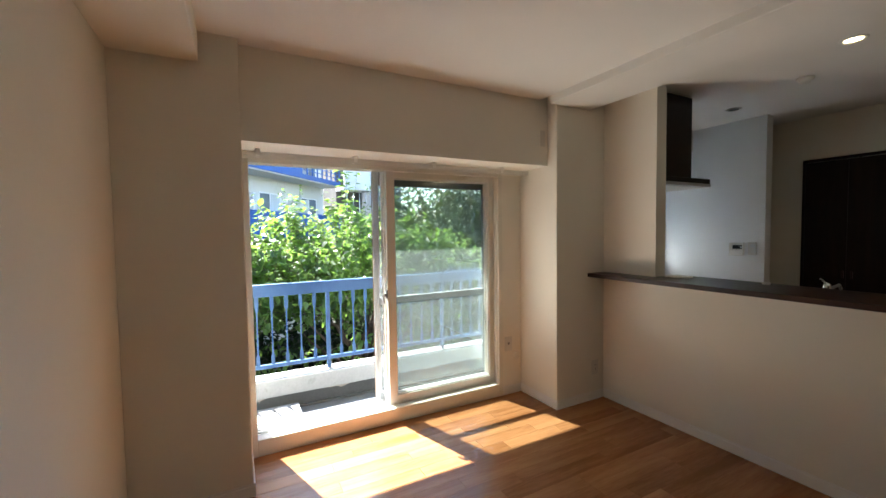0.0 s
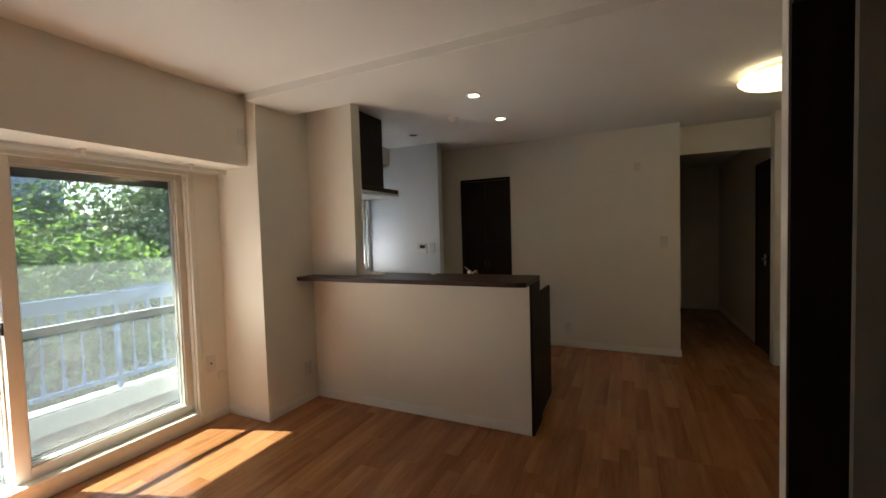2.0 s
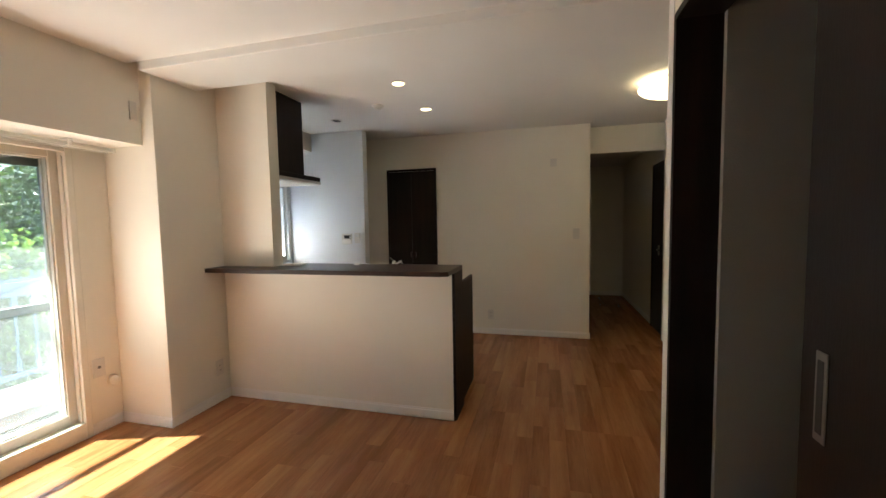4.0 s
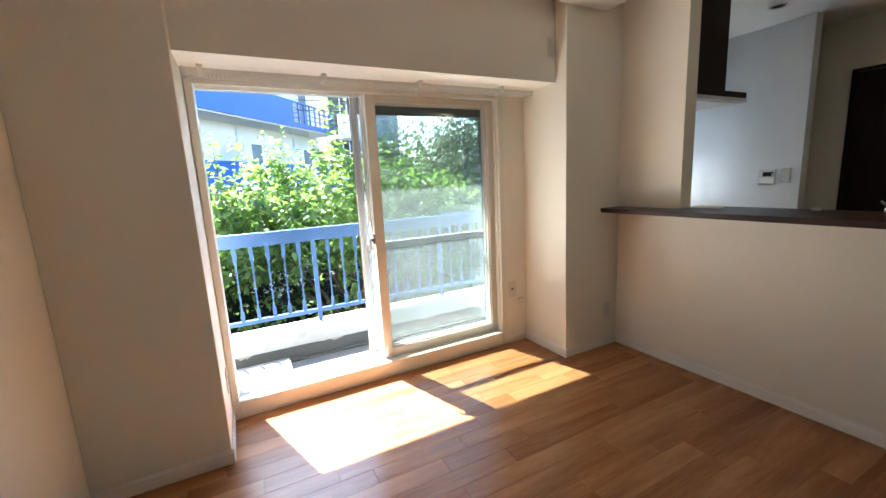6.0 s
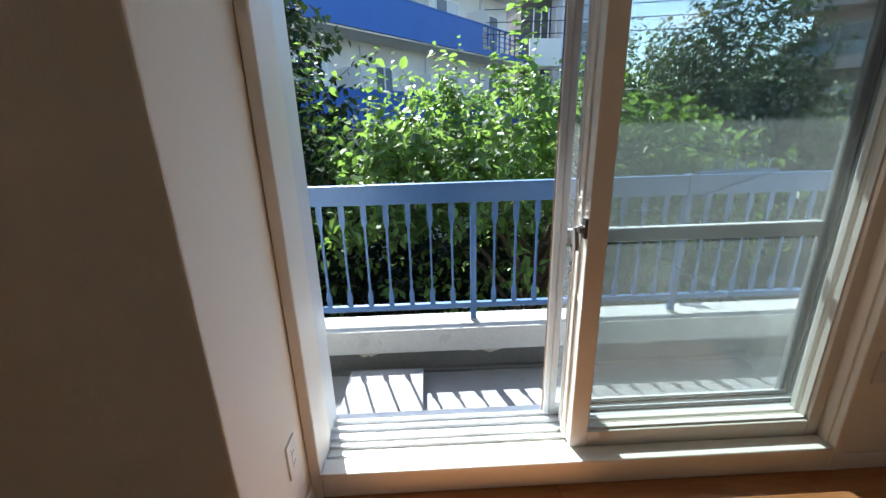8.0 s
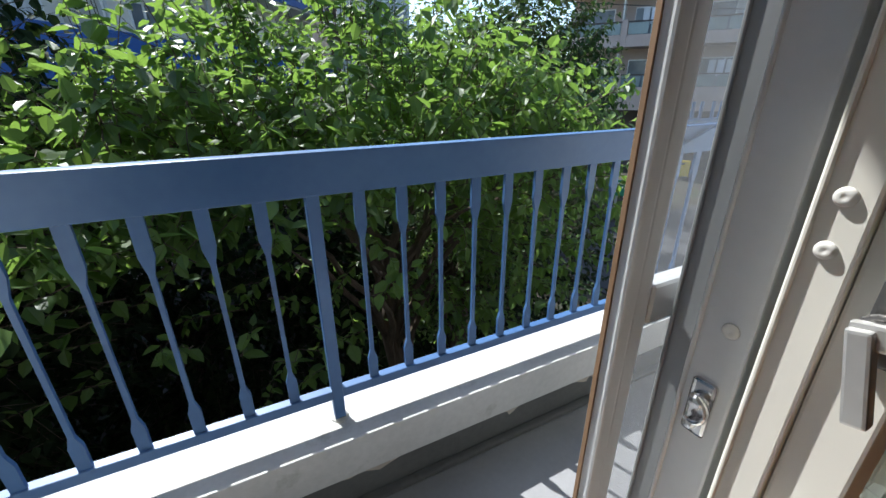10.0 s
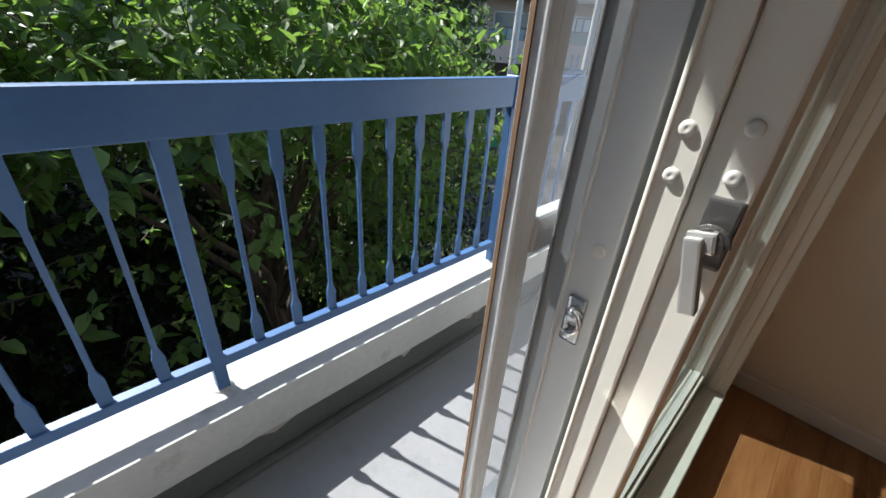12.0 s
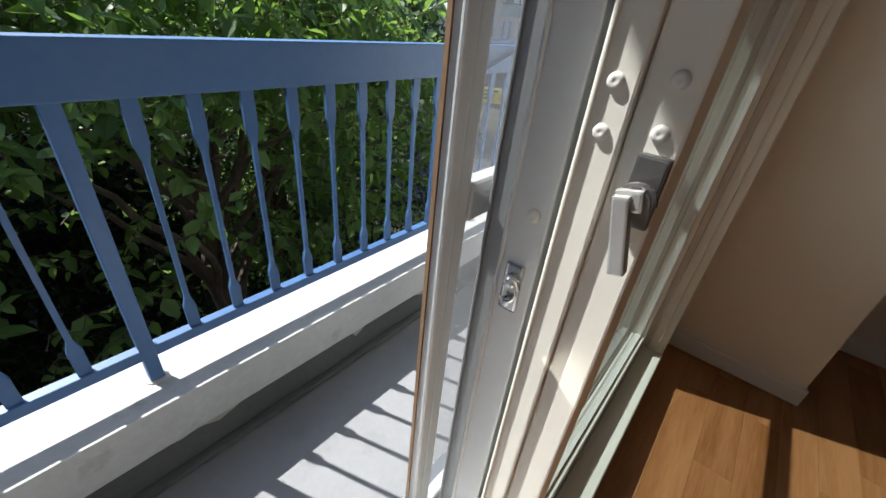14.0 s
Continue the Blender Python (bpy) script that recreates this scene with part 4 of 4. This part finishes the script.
def broad_tree(name, label, trunk, centre, radii, shoots, leaf, gap, mat, seed, front=None, tall=(), shape=1.0, lobe=None, thin=None, cap=None):
    """A tree whose limbs carry leafy shoots; leaves sit along each shoot."""
    rng = random.Random(seed)
    root = empty(name, trunk)
    tagged(root, label, "tree")
    inv = -Vector(trunk)
    c, rad = Vector(centre), Vector(radii)
    v, f = [], []
    top = Vector((c.x, c.y, c.z - rad.z * 0.25))
    limb(v, f, curve_points(Vector(trunk), top, 0.0, rng, 8, 0.08), 0.13, 0.07, 9)
    me = bpy.data.meshes.new("trunk")
    me.from_pydata([tuple(Vector(p) + inv) for p in v], [], f)
    me.materials.append(M_BARK)
    ob = new("trunk", me)
    ob.parent = root
    v, f, tips = [], [], []
    for k in range(22):
        d = rnd_dir(rng)
        d.z = abs(d.z) * 0.8 - 0.2
        end = c + Vector((d.x * rad.x, d.y * rad.y, d.z * rad.z)) * rng.uniform(0.6, 0.92)
        if front is not None:
            end.y = max(end.y, front + 0.25)
        start = Vector(trunk).lerp(top, rng.uniform(0.45, 1.0))
        limb(v, f, curve_points(start, end, 0.25, rng, 8, 0.06), 0.045, 0.008, 6)
    places = []
    todo = []
    for k in range(shoots):
        d = rnd_dir(rng)
        u = rng.random() ** 0.4
        if lobe and rng.random() < 0.3:
            p = Vector(lobe[0]) + Vector((d.x * lobe[1][0], d.y * lobe[1][1], d.z * lobe[1][2])) * u
        else:
            p = c + Vector((d.x * rad.x, d.y * rad.y, d.z * rad.z)) * u
        if thin is not None and p.z < thin and rng.random() < (0.955 if p.x < 3.0 else 0.45):
            continue
        wob = 0.16 * noise.noise(p * 1.4)
        p += d * wob * 2
        g = Vector((d.x, d.y, 0.35 + 0.7 * d.z + rng.uniform(-0.3, 0.5))) + rnd_dir(rng) * 0.55
        todo.append((p, g.normalized(), rng.uniform(0.3, 0.75) * shape))
    for x, y, z, h in tall:
        for j in range(4):
            todo.append((Vector((x + rng.uniform(-0.08, 0.08), y + rng.uniform(-0.1, 0.1), z)), Vector((rng.uniform(-0.14, 0.14), rng.uniform(-0.1, 0.1), 1)), h * rng.uniform(0.75, 1)))
    for p, g, length in todo:
        upright = g.z > 0.98 and length > 0.35 and len(tall) > 0 and any(abs(p.x - q[0]) < 0.1 and abs(p.z - q[2]) < 0.01 for q in tall)
        n = max(3, int(length / gap))
        pts = []
        q = p.copy()
        dirn = g.copy()
        for i in range(n + 1):
            if front is not None:
                lim = max(front, 5.75 + (q.z - 0.1) * 0.6) if q.x < 2.4 else front + 0.1
                if q.y < lim:
                    q.y = lim + rng.uniform(0, 0.12)
            if cap and not upright and q.z > min(1.66 + 0.6 * noise.noise(q * 1.1), cap[1] - (q.x - cap[0]) * cap[2]):
                break
            pts.append(q.copy())
            dirn = (dirn + Vector((0, 0, -0.035 if g.z < 0.9 else -0.01)) + rnd_dir(rng) * 0.05).normalized()
            q = q + dirn * gap
        if len(pts) < 2:
            continue
        limb(v, f, pts, 0.0045 * shape, 0.0015, 3)
        for i in range(1, len(pts)):
            side = dirn.orthogonal()
            side.rotate(Matrix.Rotation(i * 2.4 + rng.uniform(-0.5, 0.5), 3, dirn))
            ld = (side * 0.8 + dirn * 0.45 + Vector((0, 0, -0.55)) + rnd_dir(rng) * 0.35).normalized()
            up = (Vector((0, 0, 1)) + rnd_dir(rng) * 0.5).normalized()
            places.append((pts[i] + inv, ld, up, leaf * rng.uniform(0.6, 1.15) * (1.0 if i < len(pts) - 2 else 0.7)))
    me = bpy.data.meshes.new("branchwork")
    me.from_pydata([tuple(Vector(p) + inv) for p in v], [], f)
    me.materials.append(M_BARK)
    ob = new("branchwork", me)
    ob.parent = root
    tagged(ob, kind="stuff")
    leaf_mesh("crown", places, mat, root)
    return root


broad_tree("broadleaf_tree", "bushy green broadleaf tree growing just beyond the balcony", (2.5, 7.6, ZG), (2.65, 7.45, 0.15), (2.2, 1.5, 1.65), 3600, 0.120, 0.052, M_LEAF, 3, front=6.0, cap=(3.98, 1.70, 0.87),
           tall=((2.3, 7.2, 1.35, 1.5), (0.9, 7.0, 0.8, 1.25), (1.6, 7.2, 1.2, 0.9), (2.35, 7.2, 1.5, 0.5), (3.1, 7.4, 1.5, 0.5), (2.05, 6.4, 1.45, 0.55), (0.35, 6.3, 1.2, 0.8), (0.15, 6.4, 1.1, 0.9)), lobe=((1.15, 6.95, -0.1), (1.05, 1.1, 1.2)), thin=0.25)
# this tree and both shrub rows carry their shade in the leaf colour
broad_tree("shaded_tree", "evergreen tree beside the balcony, coloured as in shade", (-2.4, 8.0, ZG), (-2.1, 7.9, 0.6), (2.2, 2.0, 3.6), 3800, 0.14, 0.07, M_LEAF_SHADED, 5, shape=1.3)
broad_tree("shaded_shrub", "shrub row behind the tree, coloured as in shade", (0.2, 9.9, ZG), (0.2, 9.9, -1.7), (3.8, 0.9, 2.3), 2600, 0.14, 0.07, M_LEAF_SHADED, 9, shape=1.2)
broad_tree("shaded_shrub", "shrubs under the tree, coloured as in shade", (4.6, 9.4, ZG), (4.6, 9.4, -2.0), (2.6, 1.0, 2.0), 1700, 0.13, 0.07, M_LEAF_SHADED, 12, shape=1.2)
broad_tree("shaded_tree", "dense tree behind the garden, coloured as in shade", (9.8, 14.5, ZG), (9.8, 14.5, 0.3), (1.9, 1.8, 4.0), 1500, 0.2, 0.12, M_LEAF_HALF_SHADE, 6, shape=2.0)
for k, (x, y, z, rx, rz) in enumerate(((11.0, 22.0, 0.3, 3.6, 3.9), (15.5, 23.5, 0.4, 3.8, 3.9), (8.6, 20.5, -0.9, 2.4, 3.2), (14.5, 19.0, -0.6, 2.8, 3.0))):
    broad_tree("broadleaf_tree", "tall leafy green tree in the distance", (x, y, ZG), (x, y, z), (rx, rx * 0.8, rz), 950, 0.30, 0.16, M_LEAF_FAR, 10 + k, shape=2.6)
broad_tree("green_shrub", "bright green sunlit shrub on the ground below", (3.6, 7.9, ZG), (3.55, 7.8, -0.95), (0.6, 0.45, 0.5), 200, 0.075, 0.032, M_LEAF_FAR, 31)
# undergrowth, the crown's shade over it put into its leaf colour
rng = random.Random(8)
places = []
for k in range(11000):
    x, y = rng.uniform(-2.5, 8.5), rng.uniform(5.3, 10.0)
    if noise.noise(Vector((x * 0.7, y * 0.7, 3))) < -0.3:
        continue
    z = ZG + rng.uniform(0.05, 0.9 + 0.9 * max(0, noise.noise(Vector((x, y, 7)))))
    places.append((Vector((x, y, z)), rnd_dir(rng) + Vector((0, 0, 0.4)), Vector((0, 0, 1)), rng.uniform(0.07, 0.16)))
bush = empty("undergrowth")
tagged(bush, "low green undergrowth below the tree", "undergrowth", kind="stuff")
leaf_mesh("foliage", places, M_LEAF_HALF_SHADE, bush)


# ---- distant buildings ----
def oriented(name, origin, direction, label, category):
    """An empty whose x runs along a facade and whose -y faces the viewer."""
    ob = empty(name)
    ob.matrix_basis = Matrix.Translation(origin) @ Matrix.Rotation(math.atan2(direction[1], direction[0]), 4, "Z")
    return tagged(ob, label, category)


def far_window(parent, u0, u1, v, z0, z1, curtain=False):
    w = block("window", M_ALU, (u0, u1, v - 0.06, v, z0, z0 + 0.06), (u0, u1, v - 0.06, v, z1 - 0.06, z1), (u0, u0 + 0.05, v - 0.06, v, z0, z1), (u1 - 0.05, u1, v - 0.06, v, z0, z1), ((u0 + u1) / 2 - 0.03, (u0 + u1) / 2 + 0.03, v - 0.06, v, z0, z1), parent=parent)
    block("pane", M_B_GLASS, (u0 + 0.05, (u0 + u1) / 2, v - 0.035, v - 0.02, z0 + 0.06, z1 - 0.06), parent=w)
    block("pane", M_B_CURT if curtain else M_B_GLASS, ((u0 + u1) / 2, u1 - 0.05, v - 0.03, v - 0.015, z0 + 0.06, z1 - 0.06), parent=w)


FLOORS = (-1.6, 1.3, 4.2, 7.1)
b1 = oriented("apartment_building", (-0.53, 16.67, 0), (0.645, 0.764), "cream apartment building with bright blue balcony parapets", "building")
block("wall", M_B_WALL, (-14, 11.0, 1.2, 9.0, ZG, 9.6), parent=b1)
block("roof", M_B_WALL, (-14.2, 11.2, 0.0, 9.2, 9.6, 9.8), parent=b1)
for z in FLOORS:
    block("balcony_slab", M_B_WALL, (-14, 10.75, 0.0, 1.2, z - 0.16, z), parent=b1)
    solid = 6.7 if z == 4.2 else 10.75
    if z > 0:
        block("parapet", M_B_BLUE, (-14, solid, -0.08, 0.02, z - 0.1, z + 1.03), parent=b1)
        block("coping", M_B_BLUE, (-14, 10.75, -0.1, 0.04, z + 1.032, z + 1.08), parent=b1)
    if z == 4.2:
        block("parapet_rail", M_B_BLUE, (solid, 10.75, -0.08, 0.02, z - 0.1, z + 0.12), parent=b1)
        for k in range(9):
            block("rail_post", M_B_BLUE, (solid + 0.04 + k * 0.49, solid + 0.09 + k * 0.49, -0.06, 0.0, z + 0.12, z + 1.03), parent=b1)
        for k in range(3):
            block("rail_bar", M_B_BLUE, (solid, 10.75, -0.045, -0.015, z + 0.34 + k * 0.22, z + 0.37 + k * 0.22), parent=b1)
    for i, (u0, u1) in enumerate(((-8.6, -7.0), (-5.0, -3.4), (-1.8, -0.6), (1.5, 2.4), (5.1, 6.7), (8.3, 10.1))):
        far_window(b1, u0, u1, 1.2, z + 0.05, z + 2.05, curtain=(i % 2 == 0))
    for u in (-6.0, -0.2, 3.3, 7.4):
        block("divider", M_B_WALL, (u, u + 0.06, 0.03, 1.2, z, z + 1.8), parent=b1)
        block("air_conditioner", M_TRIM, (u + 0.15, u + 0.85, 0.75, 1.05, z + 0.1, z + 0.7), bevel=0.02, parent=b1)
        block("downpipe", M_B_CURT, (u + 1.0, u + 1.08, 1.1, 1.18, z, z + 2.6), parent=b1)
tower = oriented("stair_tower", (6.75, 25.2, 0), (0.99, 0.12), "pale grey stair tower with open landings", "building")
block("wall", M_B_GREY, (1.7, 3.9, 0.0, 5.0, ZG, 7.6), parent=tower)
# dark colour of the core takes the place of shade behind the landings
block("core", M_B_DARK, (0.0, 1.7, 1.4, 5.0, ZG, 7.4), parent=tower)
block("roof", M_B_GREY, (-0.1, 4.0, -0.1, 5.1, 7.6, 7.8), parent=tower)
for z in FLOORS[:3]:
    block("landing", M_B_GREY, (0.0, 1.7, 0.0, 1.4, z - 0.2, z), parent=tower)
    block("parapet", M_B_WALL, (0.0, 1.7, -0.06, 0.06, z - 0.2, z + 1.1), parent=tower)
    for k in range(4):
        block("louvre", M_B_GREY, (0.15 + k * 0.4, 0.2 + k * 0.4, -0.02, 0.03, z + 1.1, z + 2.5), parent=tower)
    far_window(tower, 2.3, 3.2, 0.0, z + 0.9, z + 1.9)

b2 = oriented("apartment_building", (21.6, 26.9, 0), (0.6, -0.8), "brown tiled apartment building with glazed balconies", "building")
block("wall", M_B_BROWN, (0.8, 24, 1.6, 12, ZG, 14), parent=b2)
block("roof", M_B_BROWN, (0.5, 24.3, 1.2, 12.3, 14, 14.5), parent=b2)
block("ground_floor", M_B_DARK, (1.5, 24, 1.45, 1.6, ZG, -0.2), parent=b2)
block("canopy_band", M_B_BROWN, (-0.5, 24, -0.4, 1.6, -0.2, 0.75), parent=b2)
for n, z in enumerate((0.75, 3.75, 6.75, 9.75)):
    block("balcony_slab", M_B_BROWN, (0, 24, 0, 1.6, z - 0.25, z), parent=b2)
    for k in range(6):
        u = 0.1 + k * 4.0
        block("parapet", M_B_BROWN, (u, u + 3.9, 0, 0.12, z, z + 0.42), parent=b2)
        block("pier", M_B_BROWN, (u - 0.1, u + 0.25, -0.05, 0.3, z - 0.25, z + 1.25), parent=b2)
        for j in range(3):
            block("glass_panel", M_B_RAILGLASS, (u + 0.3 + j * 1.22, u + 1.42 + j * 1.22, 0.03, 0.08, z + 0.45, z + 1.08), parent=b2)
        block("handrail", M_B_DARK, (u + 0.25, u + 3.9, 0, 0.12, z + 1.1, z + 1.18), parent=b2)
        block("divider", M_B_WALL, (u + 3.85, u + 3.95, 0.12, 1.6, z, z + 2.4), parent=b2)
        far_window(b2, u + 0.5, u + 3.3, 1.6, z + 0.05, z + 2.1, curtain=(k + n) % 3 == 0)
        if (k + n) % 2 == 0:
            wash = oriented("laundry", b2.matrix_basis @ Vector((u + 1.0, 0.5, z + 0.9)), (0.6, -0.8), "pale washing hanging on a far balcony", "laundry")
            for j in range(4):
                block("cloth", M_LAUNDRY if j % 2 else M_B_CURT, (j * 0.45, j * 0.45 + 0.36, 0, 0.03, 0.0 + 0.1 * (j % 2), 1.0), bevel=0.01, parent=wash)


def utility_pole(x, y, top):
    ob = empty("utility_pole", (x, y, ZG))
    tagged(ob, "grey concrete utility pole with crossarms", "utility pole", group="street poles")
    bm = bmesh.new()
    tube(bm, (0, 0, 0), (0, 0, top - ZG), 0.17, 0.11, 14)
    part("pole", bm, M_CONC, ob)
    for z in (top - ZG - 0.6, top - ZG - 1.5):
        block("crossarm", M_CONC, (-0.9, 0.9, -0.05, 0.05, z, z + 0.1), parent=ob)
        for sx in (-0.8, -0.4, 0.4, 0.8):
            bm = bmesh.new()
            tube(bm, (sx, 0, z + 0.1), (sx, 0, z + 0.3), 0.05, 0.03, 8)
            part("insulator", bm, M_PVC, ob)
    bm = bmesh.new()
    tube(bm, (0.28, 0, top - ZG - 3.6), (0.28, 0, top - ZG - 2.6), 0.24, n=14)
    part("transformer", bm, M_CONC, ob)
    return ob


utility_pole(16.6, 15.4, 8.2)
utility_pole(21.5, 14.6, 8.6)
for k, (z, dy) in enumerate(((7.9, 0), (7.6, 0.3), (6.9, -0.2), (5.6, 0.2), (5.0, -0.3), (4.6, 0.0))):
    v, f = [], []
    a, b = Vector((4, 22 + dy, z + 0.3)), Vector((36, 10.5 + dy, z))
    limb(v, f, [a.lerp(b, i / 12) + Vector((0, 0, -0.5 * 4 * (i / 12) * (1 - i / 12))) for i in range(13)], 0.018, 0.018, 5)
    me = bpy.data.meshes.new("overhead_cable")
    me.from_pydata(v, [], f)
    me.materials.append(M_RUBBER)
    tagged(new("overhead_cable", me), "thin black overhead cable strung along the street", "cable")
for x, y, z, w, mat, lab in ((18.6, 15.2, -2.2, 1.5, M_YELLOW, "yellow roadside sign board on a post"), (15.9, 15.6, -2.9, 0.9, M_GREEN, "green roadside sign board on a post")):
    sg = oriented("road_sign", (x, y, ZG), (0.6, -0.8), lab, "sign")
    block("board", mat, (-w / 2, w / 2, -0.06, 0.0, z - ZG - 0.35, z - ZG + 0.35), bevel=0.02, parent=sg)
    for k in range(3):
        block("text_bar", M_TRIM if mat is M_GREEN else M_RUBBER, (-w * 0.36, w * (0.36 - 0.12 * k), -0.068, -0.06, z - ZG + 0.17 - k * 0.17, z - ZG + 0.24 - k * 0.17), parent=sg)
    block("post", M_CONC, (-0.05, 0.05, 0.0, 0.08, 0, z - ZG), parent=sg)

# ---- floor boards ----
floor = block("floor", M_JOINT, (XL - 0.1, 8.6, -3.35, YR - 0.012, -0.2, -0.004))
setting(floor, "warm brown wood-strip floor", "floor")
WID, GAP = 0.1005, 0.0006
rng = random.Random(21)


def board_mesh(length):
    bm = bmesh.new()
    box(bm, 0, length - GAP, 0, WID - GAP, -0.0045, 0.0)
    es = [e for e in bm.edges if all(abs(v.co.z) < 1e-6 for v in e.verts)]
    bmesh.ops.bevel(bm, geom=es, offset=0.0007, segments=1, affect="EDGES")
    me = bpy.data.meshes.new("floor_board")
    bm.to_mesh(me)
    bm.free()
    me.materials.append(M_PLANK)
    return me


LENGTHS = (0.455, 0.61, 0.758, 0.909)
boards = {n: board_mesh(n) for n in LENGTHS}
fv, ff = [], []
y = YR - WID
while y > -3.3:
    x = XL - 0.1
    end = 8.58 if y > YH - 0.05 else XP - 0.05
    while x < end:
        n = rng.choice(LENGTHS)
        if y > 1.3 and x < 4.2:
            ob = new("floor_board", boards[n])
            ob.parent = floor
            ob.location = (x, y, 0)
        else:
            q = len(fv)
            a, b, c, d = x, min(x + n - GAP, end), y, y + WID - GAP
            fv += [(a, c, 0), (b, c, 0), (b, d, 0), (a, d, 0), (a, c, -0.0045), (b, c, -0.0045), (b, d, -0.0045), (a, d, -0.0045)]
            ff += [(q, q + 1, q + 2, q + 3), (q, q + 4, q + 5, q + 1), (q + 1, q + 5, q + 6, q + 2), (q + 2, q + 6, q + 7, q + 3), (q + 3, q + 7, q + 4, q)]
        x += n
    y -= WID
me = bpy.data.meshes.new("floor_boards_far")
me.from_pydata(fv, [], ff)
me.materials.append(M_PLANK_FAR)
rest = new("floor_boards_far", me)
rest.parent = floor
tagged(rest, kind="stuff")
